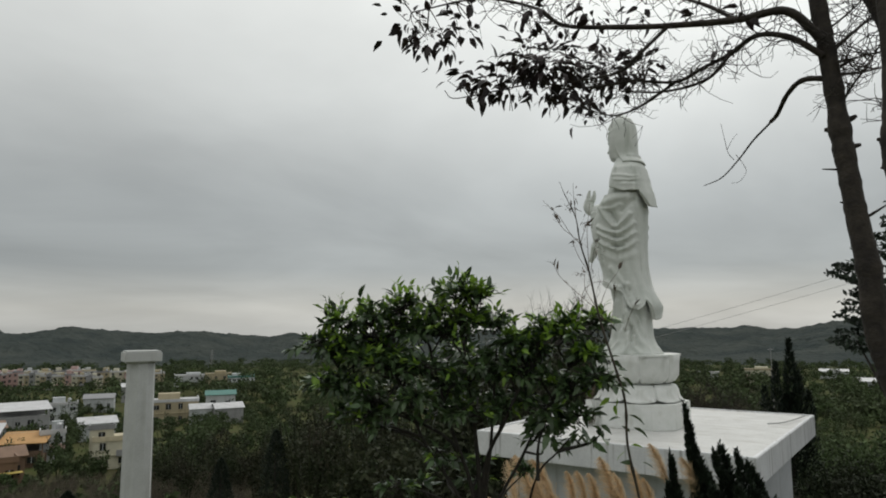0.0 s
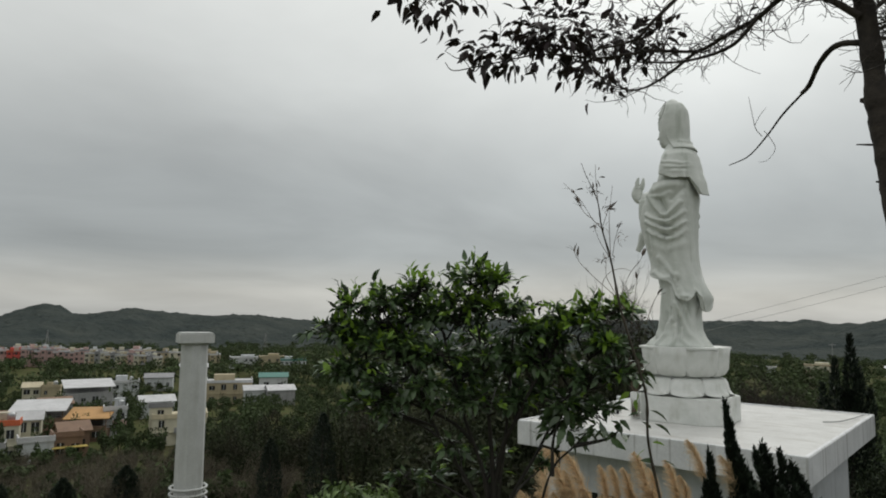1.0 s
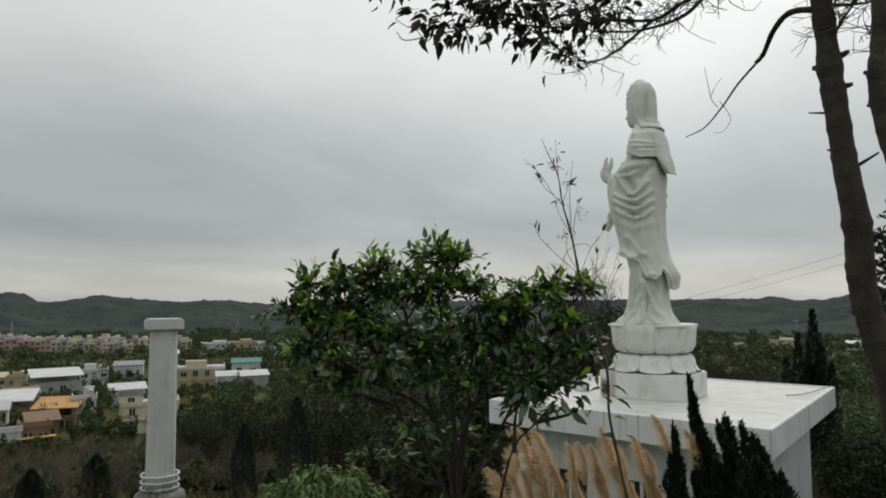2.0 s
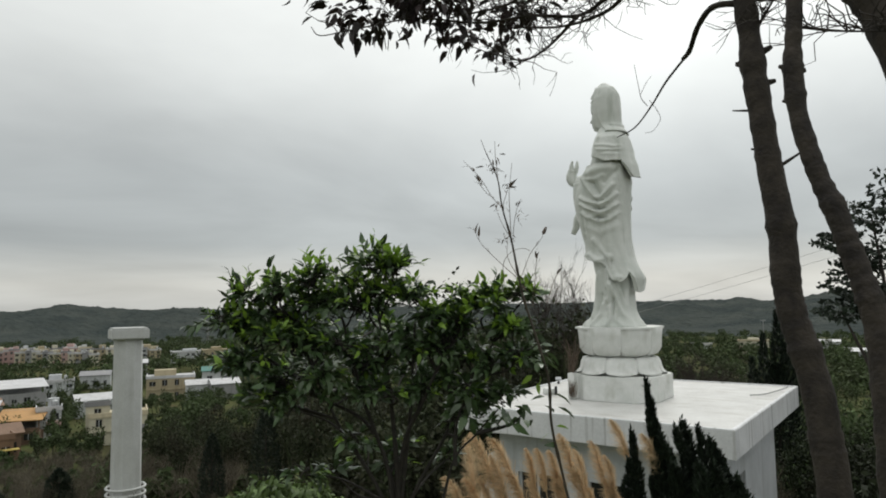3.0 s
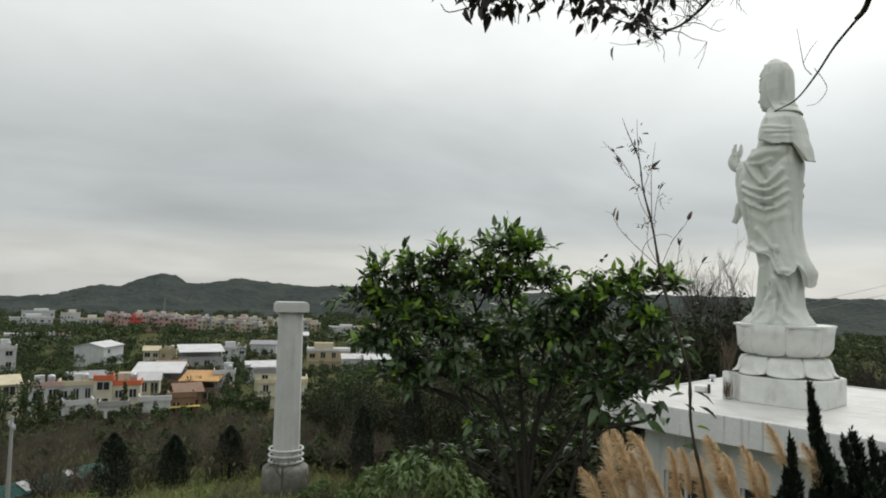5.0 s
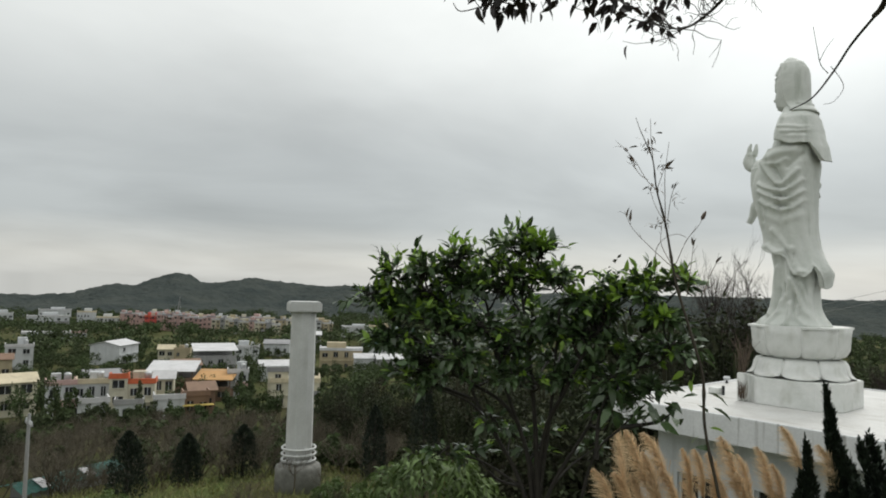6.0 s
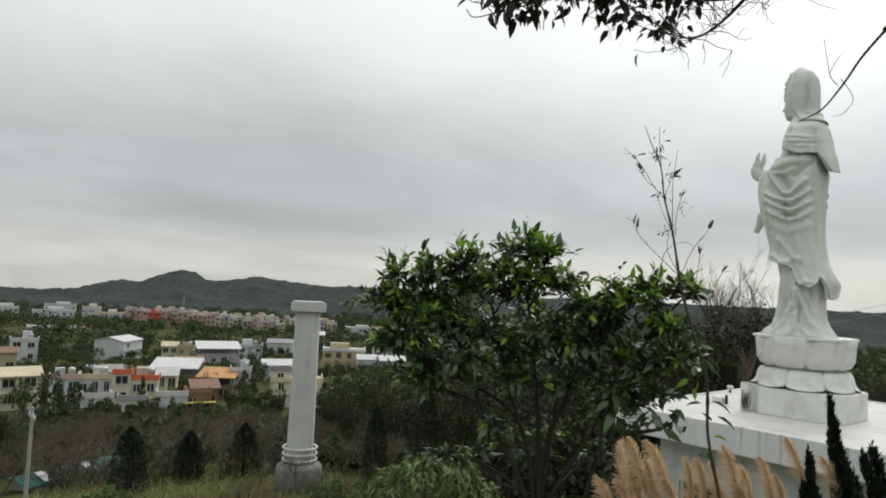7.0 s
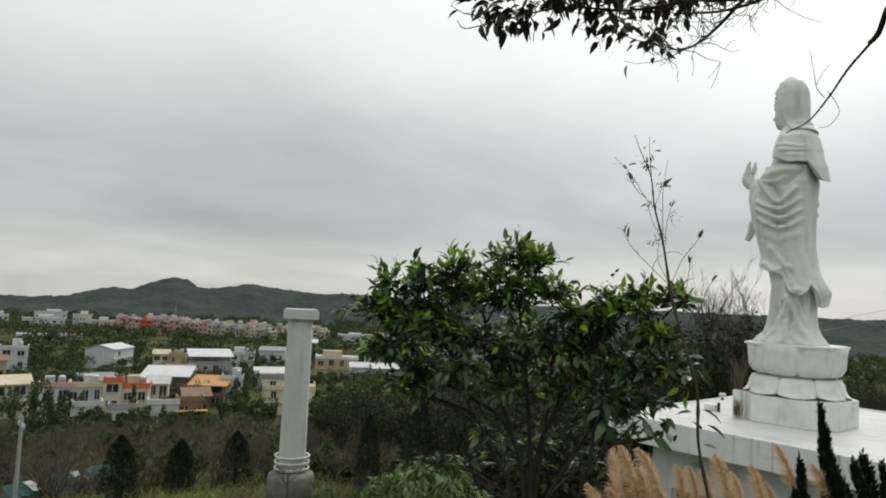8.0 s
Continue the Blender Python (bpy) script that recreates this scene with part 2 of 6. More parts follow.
def cards_np(pos, size, rng, flat=0.0):
    """Arrays for small four-cornered leaf sprays, each turned its own way."""
    n = len(pos)
    a = rng.normal(0, 1, (n, 3))
    a[:, 2] *= 1 - flat
    a /= np.linalg.norm(a, axis=1, keepdims=True)
    b = np.cross(a, rng.normal(0, 1, (n, 3)))
    b /= np.linalg.norm(b, axis=1, keepdims=True) + 1e-9
    s = (np.asarray(size) * rng.uniform(0.6, 1.3, n))[:, None]
    p = np.asarray(pos)
    v = np.stack((p - a * s, p + b * s * 0.45, p + a * s, p - b * s * 0.45), 1)
    return v.reshape(-1, 3), np.arange(n * 4).reshape(n, 4)


# ---- ground ----
HUB = (2.5, -10.9)
FALL_R = (0, 1.3, 2.6, 5, 9, 16, 30, 60, 110, 200, 450, 700, 900, 1500, 2400, 4200)
FALL_Z = (0.45, 0.42, 0.0, -1.6, -3.1, -4.5, -7.5, -12, -19, -23, -28, -34, -30, 0, -60, -120)
# the crest of the far hills: bearing in degrees from +y (left: minus), height
CREST_A = (-180, -100, -90, -82.8, -80.2, -77.8, -76.9, -75.6, -73.6, -72, -70.6, -69.7, -68.8, -67.4, -65.6, -64.4, -62, -60.6, -59.2, -57, -55.5, -52.8, -50.2, -48.8, -47.7, -40, -30, -20, -17.7, -15.6, -13.6, -11.9, -10.4, -8.8, -7.3, -5.7, 4, 12, 30, 90, 180)
CREST_Z = (10, -10, -34, -35, -37, -32, -24, -13, -12, 3, 13, 10, -6, -4, 4, 7, -1, -3, -7, -6, -4, -11, -16, -9, -13, -8, -6, -5, -5, -3, -5, 2, -7, -5, 1, 9, 18, 24, 30, 20, 10)


def ground_z(x, y):
    dx, dy = x - HUB[0], y - HUB[1]
    r = math.hypot(dx, dy)
    z = float(np.interp(r, FALL_R, FALL_Z))
    if r > 650:
        az = math.degrees(math.atan2(dx, dy))
        crest = float(np.interp(az, CREST_A, CREST_Z)) + 1.6 * noise.noise((az * 0.9, 3.1, 0))
        k = min(1.0, max(0.0, (r - 700) / 800))
        k = k * k * (3 - 2 * k)
        if r < 1500:
            z = -34 + (crest + 34) * k + 22 * noise.noise((x * 0.006, y * 0.006, 1.0)) * k * (1 - k) * 4
        else:
            z = crest + (z - 0.0)
    elif r > 12:
        z += min(0.5, (r - 12) * 0.02) * noise.noise((x * 0.09, y * 0.09, 5.0))
    return z


def build_ground():
    radii = [0.6 * 1.1 ** k for k in range(74)] + list(range(680, 1570, 13)) + [1620, 1750, 2000, 2600, 4200]
    turns = list(np.arange(-96, 22, 0.28)) + list(np.arange(22, 264, 4.0))
    A = len(turns)
    v, f = [], []
    for r in radii:
        for a in turns:
            x, y = HUB[0] + r * math.sin(radians(a)), HUB[1] + r * math.cos(radians(a))
            z = ground_z(x, y)
            if 760 < r < 1700:
                k = min(1.0, (r - 760) / 200)
                z += k * (3.6 * noise.noise((x * 0.03, y * 0.03, 2.0)) + 3.0 * noise.noise((x * 0.075, y * 0.075, 7.0)) + 3.2 * noise.noise((x * 0.14, y * 0.14, 4.0)))
            elif r < 200:
                z += 0.06 * noise.noise((x * 1.3, y * 1.3, 0))
            v.append((x, y, z))
    for i in range(len(radii) - 1):
        for k in range(A):
            k2 = (k + 1) % A
            f.append((i * A + k, (i + 1) * A + k, (i + 1) * A + k2, i * A + k2))
    c = len(v)
    v.append((HUB[0], HUB[1], ground_z(*HUB)))
    quads = len(f)
    f += [(c, k, (k + 1) % A) for k in range(A)]
    me = bpy.data.meshes.new("ground")
    me.from_pydata(v, [], f)
    me.materials.append(M_GROUND)
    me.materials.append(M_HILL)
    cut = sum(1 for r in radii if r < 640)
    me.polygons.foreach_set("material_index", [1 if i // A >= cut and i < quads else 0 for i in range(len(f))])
    smooth(me)
    me.update()
    if me.polygons[5].normal.z < 0:
        me.flip_normals()
    tagged(new("ground", me), "rough grassy hillside falling to a valley plain and wooded hills", "ground", kind="structure")


build_ground()


# ---- the roof with the statue ----
def build_hall():
    hall = empty("hall", pose(0, 0, 0), "small white flat-roofed hall that carries the statue", "building")
    x0, x1, y0, y1, th = -5.04, 0.0, 0.0, 6.0, 0.44
    bm = box(x0 + 0.012, x1 - 0.012, y0 + 0.012, y1 - 0.012, -th + 0.03, 0.0)
    bmesh.ops.subdivide_edges(bm, edges=bm.edges, cuts=14, use_grid_fill=True)
    for v in bm.verts:
        if v.co.z > -0.01:
            v.co.z += 0.012 * noise.noise((v.co.x * 1.4, v.co.y * 1.4, 0)) - 0.006
    part("roof_slab", bm, M_SLAB, hall, "whitewashed concrete roof slab, stained")
    for nm, b in (("fascia", (x0 - 0.02, x1 + 0.02, y0 - 0.02, y0 + 0.06, -th, 0.018)), ("fascia", (x0 - 0.02, x1 + 0.02, y1 - 0.06, y1 + 0.02, -th, 0.018)),
                  ("fascia", (x0 - 0.02, x0 + 0.06, y0 + 0.06, y1 - 0.06, -th, 0.018)), ("fascia", (x1 - 0.06, x1 + 0.02, y0 + 0.06, y1 - 0.06, -th, 0.018))):
        part(nm, box(*b, bevel=0.012), M_FASCIA, hall)
    ins, t, zb = 0.55, 0.2, -4.6
    ax0, ax1, ay0, ay1 = x0 + ins, x1 - 0.42, y0 + 0.62, y1 - ins
    # side wall with its window opening
    wy0, wy1, wz0, wz1 = 1.35, 2.55, -2.3, -1.15
    bm = box(ax1 - t, ax1, ay0, wy0, zb, -th)
    box(ax1 - t, ax1, wy1, ay1, zb, -th, bm=bm)
    box(ax1 - t, ax1, wy0, wy1, wz1, -th, bm=bm)
    box(ax1 - t, ax1, wy0, wy1, zb, wz0, bm=bm)
    part("wall", bm, M_WALL, hall)
    part("wall", box(ax0, ax0 + t, ay0, ay1, zb, -th), M_WALL, hall)
    part("wall", box(ax0 + t, ax1 - t, ay1 - t, ay1, zb, -th), M_WALL, hall)
    # front wall with two dark openings
    bm = box(ax0 + t, -4.1, ay0, ay0 + t, zb, -th)
    box(-3.3, -2.7, ay0, ay0 + t, zb, -th, bm=bm)
    box(-1.9, ax1 - t, ay0, ay0 + t, zb, -th, bm=bm)
    box(-4.1, -3.3, ay0, ay0 + t, -1.25, -th, bm=bm)
    box(-2.7, -1.9, ay0, ay0 + t, -1.25, -th, bm=bm)
    box(-4.1, -3.3, ay0, ay0 + t, zb, -2.9, bm=bm)
    box(-2.7, -1.9, ay0, ay0 + t, zb, -2.9, bm=bm)
    part("wall", bm, M_WALL, hall)
    for x in (-4.1, -2.7):
        w = part("window", box(x, x + 0.8, ay0 + 0.1, ay0 + 0.12, -2.9, -1.25), M_DARK, hall, "dark window pane")
        for b in ((x, x + 0.05), (x + 0.375, x + 0.425), (x + 0.75, x + 0.8)):
            part("frame", box(b[0], b[1], ay0 + 0.06, ay0 + 0.1, -2.9, -1.25), M_WALL, w)
    w = part("window", box(ax1 - 0.12, ax1 - 0.1, wy0, wy1, wz0, wz1), M_DARK, hall, "dark window pane")
    for b in ((wy0, wy0 + 0.05), (wy0 + 0.575, wy0 + 0.625), (wy1 - 0.05, wy1)):
        part("frame", box(ax1 - 0.1, ax1 - 0.05, b[0], b[1], wz0, wz1), M_WALL, w)
    # scrolled wing at the front corner
    bm = bmesh.new()
    prof = [(0, -4.0), (0.42, -4.0), (0.42, -2.2), (0.36, -1.75), (0.22, -1.5), (0.16, -1.3), (0.2, -1.12), (0.17, -0.98), (0.06, -0.92), (0, -0.92)]
    fa = [bm.verts.new((-5.02 - 0.0 + 0.5 - x, 0.5, z)) for x, z in prof]
    fb = [bm.verts.new((-5.02 + 0.5 - x, 0.64, z)) for x, z in prof]
    bm.faces.new(fa)
    bm.faces.new(list(reversed(fb)))
    for i in range(len(prof)):
        j = (i + 1) % len(prof)
        bm.faces.new((fa[j], fa[i], fb[i], fb[j]))
    bmesh.ops.recalc_face_normals(bm, faces=bm.faces)
    part("wing_wall", bm, M_FASCIA, hall, "white scrolled wing wall")


build_hall()

PED = (-2.80, 2.75)


def octagon(hw, cut, z0, z1, bevel=0.015):
    bm = bmesh.new()
    c = hw - cut
    ring = [(-c, -hw), (c, -hw), (hw, -c), (hw, c), (c, hw), (-c, hw), (-hw, c), (-hw, -c)]
    lo, hi = [bm.verts.new((x, y, z0)) for x, y in ring], [bm.verts.new((x, y, z1)) for x, y in ring]
    bm.faces.new(hi)
    bm.faces.new(list(reversed(lo)))
    for i in range(8):
        bm.faces.new((lo[i], lo[(i + 1) % 8], hi[(i + 1) % 8], hi[i]))
    if bevel:
        bmesh.ops.bevel(bm, geom=list(bm.edges), offset=bevel, segments=2, affect="EDGES")
    return bm


def petal(rows, halfangle, thick, nu=10, tipfall=0.0):
    """A lotus petal as a thick curved shell: rows of (radius, z, share of its width)."""
    bm = bmesh.new()
    grids = []
    for off in (0.0, -thick):
        g = []
        for i, (r, z, w) in enumerate(rows):
            line = []
            for k in range(nu + 1):
                u = 2 * k / nu - 1
                a = u * halfangle * w
                rr = (r + off) * (1 + 0.035 * (1 - u * u) - 0.02 * math.exp(-(u / 0.16) ** 2) * (0.4 if i else 1))
                zz = z + tipfall * (u * u) * (1 if i == len(rows) - 1 else 0.4 * i / len(rows))
                line.append(bm.verts.new((rr * math.cos(a), rr * math.sin(a), zz)))
            g.append(line)
        grids.append(g)
    for gi, g in enumerate(grids):
        for a, b in zip(g, g[1:]):
            for k in range(nu):
                q = (a[k], a[k + 1], b[k + 1], b[k])
                bm.faces.new(q if gi == 0 else tuple(reversed(q)))
    o, n = grids
    for k in range(nu):
        bm.faces.new((o[-1][k], o[-1][k + 1], n[-1][k + 1], n[-1][k]))
        bm.faces.new((n[0][k], n[0][k + 1], o[0][k + 1], o[0][k]))
    for i in range(len(rows) - 1):
        bm.faces.new((n[i][0], o[i][0], o[i + 1][0], n[i + 1][0]))
        bm.faces.new((o[i][-1], n[i][-1], n[i + 1][-1], o[i + 1][-1]))
    bmesh.ops.recalc_face_normals(bm, faces=bm.faces)
    return bm


def build_pedestal():
    ped = empty("lotus_pedestal", pose(*PED, 0.0), "white painted lotus pedestal on an octagonal plinth", "pedestal")
    part("plinth", octagon(0.86, 0.36, -0.01, 0.485), M_PED, ped, m=Matrix.Translation((0.08, -0.06, 0)))
    part("core", lathe([(0.67, 0.48), (0.72, 0.55), (0.69, 0.74), (0.62, 0.84), (0.64, 0.90), (0.74, 1.05), (0.78, 1.30), (0.78, 1.395)], 48), M_PED, ped, is_smooth=True)
    part("top_plate", octagon(0.79, 0.332, 1.40, 1.444, 0.008), M_PED, ped)
    low = [(0.76, 0.845, 0.75), (0.87, 0.815, 0.92), (0.92, 0.74, 1.0), (0.94, 0.655, 1.02), (0.965, 0.59, 0.98), (1.01, 0.535, 0.9), (1.065, 0.498, 0.74)]
    upp = [(0.76, 0.86, 0.7), (0.88, 0.91, 0.9), (0.955, 1.02, 1.0), (0.965, 1.14, 1.02), (0.975, 1.28, 1.02), (1.0, 1.44, 1.0)]
    low, upp = ([(r * 0.85, z, w) for r, z, w in rows] for rows in (low, upp))
    for rows, turn, fall in ((low, 22.5, 0.03), (upp, 0.0, -0.015)):
        me = None
        for k in range(8):
            m = pose(0, 0, 0, 0, 0, 45 * k + turn)
            if me is None:
                ob = part("petal", petal(rows, radians(23.5), 0.04, 10, fall), M_PED, ped, is_smooth=True, m=m)
                me = ob.data
            else:
                child("petal", me, ped, m=m)


build_pedestal()


def build_statue():
    """One mesh: robe, outer robe with swags and hem, cape, hooded head, forearms."""
    bm = bmesh.new()
    AX = 72
    T = [(1.46, -.66, .60, .58), (1.60, -.54, .54, .54), (1.77, -.42, .48, .48), (2.06, -.37, .44, .44), (2.39, -.37, .46, .44), (2.70, -.42, .44, .44), (3.12, -.50, .36, .46), (3.32, -.55, .34, .48),
         (3.60, -.60, .34, .50), (4.02, -.60, .36, .52), (4.29, -.58, .38, .53), (4.56, -.50, .40, .53), (4.73, -.43, .42, .53), (5.06, -.32, .41, .52), (5.30, -.22, .38, .46), (5.44, -.16, .32, .33), (5.56, -.13, .28, .24)]
    tz, tf, tb, tw = (np.array(c) for c in zip(*T))

    def section(z):
        return np.interp(z, tz, tf), np.interp(z, tz, tb), np.interp(z, tz, tw)

    def point(a, z, grow=0.0):
        f, b, w = section(z)
        cx, hx = (f + b) / 2, (b - f) / 2
        c, s = math.cos(a), math.sin(a)
        e = 0.86
        return Vector((cx + (hx + grow) * math.copysign(abs(c) ** e, c), (w + grow) * math.copysign(abs(s) ** e, s), z))

    def shell(zs, disp, hem=None, steps=1, a0=0.0, a1=2 * math.pi, closed=True):
        rows = []
        n = AX * 2
        for z in zs:
            row = []
            for k in range(n if closed else n + 1):
                a = a0 + (a1 - a0) * k / n
                zz = hem(a, z) if hem else z
                p = point(a, zz, disp(a, zz))
                row.append(bm.verts.new(p))
            rows.append(row)
        for r0, r1 in zip(rows, rows[1:]):
            for k in range(len(r0) if closed else len(r0) - 1):
                k2 = (k + 1) % len(r0)
                bm.faces.new((r0[k], r0[k2], r1[k2], r1[k]))
        return rows

    def side(a):
        return abs(math.atan2(math.cos(a), abs(math.sin(a))))  # 0 at either side, pi/2 in front and behind

    def folds(a, z, lines):
        """Relief of the cloth on both flanks: ridges (or furrows) along lines drawn in side view."""
        s = side(a)
        if s > 1.35:
            return 0.0
        x, d = point(a, z).x, 0.0
        for pts, amp, wide in lines:
            best = 9.0
            for (x0, z0), (x1, z1) in zip(pts, pts[1:]):
                ux, uz = x1 - x0, z1 - z0
                t = max(0.0, min(1.0, ((x - x0) * ux + (z - z0) * uz) / (ux * ux + uz * uz)))
                best = min(best, (x - x0 - t * ux) ** 2 + (z - z0 - t * uz) ** 2)
            d += amp * math.exp(-best / (wide * wide))
        return d * math.exp(-(s / 0.95) ** 4)

    SKIRT = (([(.05, 2.6), (.07, 2.2), (.03, 1.98)], .075, .055), ([(-.02, 2.2), (-.02, 2.05)], -.05, .03), ([(.12, 2.3), (.25, 1.9), (.33, 1.72), (.52, 1.55)], .06, .045), ([(.28, 2.2), (.38, 1.9), (.55, 1.66)], .05, .04), ([(.4, 2.15), (.5, 1.85), (.6, 1.75)], .04, .035),
             ([(-.2, 2.5), (-.24, 2.0), (-.3, 1.65)], .055, .05), ([(-.08, 1.9), (-.12, 1.7), (-.3, 1.5)], .06, .045), ([(.08, 1.85), (.1, 1.62), (.02, 1.48)], .05, .045), ([(.2, 1.8), (.22, 1.6), (.35, 1.48)], .045, .035), ([(-.35, 2.4), (-.4, 1.9), (-.5, 1.55)], .05, .045), ([(.16, 2.0), (.16, 1.7)], -.05, .03), ([(-.16, 2.1), (-.2, 1.75)], -.045, .03), ([(.42, 1.95), (.48, 1.72)], -.04, .025))

    # skirt, with long folds that widen to the floor
    def skirt(a, z):
        k = max(0.0, min(1.0, (3.0 - z) / 1.4))
        d = 0.03 * k * math.sin(7 * a + 1.6 * math.sin(2.1 * z) + 2 * noise.noise((math.cos(a), math.sin(a), z * 0.8)))
        d += 0.02 * noise.noise((3 * math.cos(a), 3 * math.sin(a), 2 * z)) - 0.055
        return d + 1.5 * folds(a, z, SKIRT) + 0.05 * max(0.0, (1.62 - z) / 0.18) * (0.6 + 0.4 * math.sin(9 * a))

    r = shell(np.linspace(1.44, 3.2, 60), skirt)
    bm.faces.new(list(reversed(r[0])))

    ROBE = (([(-.62, 4.5), (-.34, 4.57), (-.02, 4.64), (.3, 4.66)], .055, .09), ([(-.16, 4.36), (-.05, 4.14)], -.10, .065), ([(-.38, 4.5), (-.22, 4.22), (-.08, 4.04), (.08, 4.14), (.2, 4.3)], .07, .045), ([(-.28, 4.46), (-.12, 4.42), (.05, 4.5)], .03, .04),
            ([(.08, 4.36), (.2, 4.48), (.3, 4.6)], -.035, .04), ([(-.42, 4.1), (-.29, 4.0), (-.04, 3.91), (.12, 3.98), (.26, 4.12)], .06, .038), ([(-.42, 3.96), (-.29, 3.86), (-.04, 3.745), (.12, 3.79), (.27, 3.92)], .065, .038), ([(-.42, 3.78), (-.3, 3.68), (-.04, 3.56), (.12, 3.6), (.28, 3.74)], .055, .042),
            ([(-.13, 3.845), (.03, 3.83)], -.085, .036), ([(-.13, 3.66), (.03, 3.645)], -.085, .036), ([(-.12, 4.0), (.02, 3.985)], -.04, .03), ([(-.35, 3.5), (-.05, 3.34), (.32, 3.5)], .02, .06), ([(.3, 4.5), (.24, 4.2), (.2, 3.9)], .03, .05), ([(.24, 3.5), (.18, 3.0), (.3, 2.55)], .016, .05),
            ([(-.54, 4.4), (-.54, 3.9), (-.46, 3.2), (-.36, 2.9)], .035, .05), ([(-.44, 3.9), (-.4, 3.4)], -.025, .035), ([(-.3, 2.92), (-.14, 2.80), (0, 2.80), (.1, 2.86)], .045, .045), ([(-.2, 3.2), (0, 2.95), (.1, 2.7), (.22, 2.44)], .035, .05), ([(.0, 3.3), (-.1, 3.05)], -.015, .05), ([(.14, 2.75), (.13, 2.6)], -.04, .03), ([(.22, 2.44), (.4, 2.42), (.5, 2.54), (.58, 2.64)], .04, .045), ([(.36, 2.9), (.34, 2.65)], -.02, .05))
    HEM_X, HEM_Z = (-.62, -.45, -.3, -.14, 0, .06, .10, .15, .27, .34, .375, .41, .452), (3.1, 3.0, 2.87, 2.74, 2.75, 2.70, 2.48, 2.36, 2.33, 2.44, 2.54, 2.36, 2.14)

    def hem_edge(a):
        return float(np.interp(point(a, 2.5).x, HEM_X, HEM_Z)) + 0.02 * math.sin(9 * a)

    def robe(a, z):
        d = 0.008 * math.sin(11 * a + 3 * z) + folds(a, z, ROBE)
        back = math.exp(-((a if a < math.pi else a - 2 * math.pi) / 0.7) ** 2)
        d += 0.14 * back * math.exp(-((z - 2.42) / 0.26) ** 2)
        front = math.exp(-((a - math.pi) / 0.75) ** 2)
        d += 0.14 * front * math.exp(-((z - 4.05) / 0.42) ** 2)
        d -= 0.045 * max(0.0, min(1.0, (z - 4.45) / 0.2)) * max(0.0, min(1.0, (point(a, z).x - 0.05) / 0.25))
        return d + 0.02 + 0.075 * math.exp(-max(0.0, z - hem_edge(a)) / 0.09)

    def hem(a, z):
        edge = hem_edge(a)
        return edge + (4.75 - edge) * z

    zs = list(np.linspace(0, 1, 150) ** 0.95)
    r = shell(zs, robe, hem)
    inner = [bm.verts.new(v.co + (Vector((-0.05, 0, v.co.z)) - v.co) * 0.16 + Vector((0, 0, 0.02))) for v in r[0]]
    n = len(inner)
    for k in range(n):
        bm.faces.new((inner[k], inner[(k + 1) % n], r[0][(k + 1) % n], r[0][k]))

    # cape over the shoulders, open in front
    CAPE = (([(-.06, 5.14), (.08, 5.12), (.27, 5.07), (.47, 5.14)], .022, .026), ([(.0, 5.03), (.22, 4.985), (.45, 5.05)], .022, .028), ([(.1, 4.92), (.35, 4.9), (.5, 5.0)], .012, .03), ([(-.02, 5.35), (-.06, 5.1), (-.08, 4.9)], .03, .04), ([(.46, 5.2), (.5, 4.95), (.52, 4.75)], -.03, .03), ([(.15, 4.98), (.3, 4.96)], -.015, .02))
    CAPE_X, CAPE_Z = (-.6, -.26, -.17, -.11, .08, .28, .345, .365, .385, .41), (5.45, 5.4, 5.1, 4.89, 4.79, 4.77, 4.80, 4.72, 4.62, 4.46)

    def cape(a, z):
        d = 0.04 + 0.085 * max(0.0, (5.3 - z)) + 0.20 * math.exp(-((a if a < math.pi else a - 2 * math.pi) / 0.5) ** 2) * max(0.0, 5.0 - z)
        return d + folds(a, z, CAPE) + 0.012 * math.sin(13 * a) * max(0.0, min(1.0, (5.0 - z) / 0.2))

    def cape_hem(a, z):
        edge = float(np.interp(point(a, 4.9).x, CAPE_X, CAPE_Z)) + 0.012 * math.sin(11 * a)
        return edge + (5.60 - edge) * z

    r = shell(list(np.linspace(0, 1, 44)), cape, cape_hem)
    inner = [bm.verts.new(v.co + (Vector((0, 0, v.co.z)) - v.co) * 0.16 + Vector((0, 0, 0.03))) for v in r[0]]
    n = len(inner)
    for k in range(n):
        bm.faces.new((inner[k], inner[(k + 1) % n], r[0][(k + 1) % n], r[0][k]))
    bm.faces.new(r[-1])

    # torso under the cape
    shell(np.linspace(4.6, 5.5, 20), lambda a, z: -0.05)

    # head and hood, as rings (height, front, back, half width)
    hd = [(5.36, -.10, .34, .34), (5.48, -.12, .30, .30), (5.54, -.20, .27, .27), (5.60, -.28, .25, .245), (5.68, -.325, .24, .245), (5.76, -.345, .235, .25), (5.90, -.34, .235, .26), (6.06, -.335, .23, .26),
          (6.20, -.29, .22, .25), (6.29, -.245, .20, .225), (6.36, -.25, .16, .20), (6.43, -.24, .12, .17), (6.50, -.19, .06, .12), (6.555, -.12, -.01, .05)]
    # the face's profile: heights and how far it stands out
    PZ = (5.36, 5.52, 5.555, 5.585, 5.61, 5.64, 5.66, 5.69, 5.72, 5.745, 5.77, 5.81, 5.87, 5.93, 6.0, 6.08, 6.15, 6.2, 6.235, 6.265, 6.32, 6.40, 6.46, 6.50, 6.555)
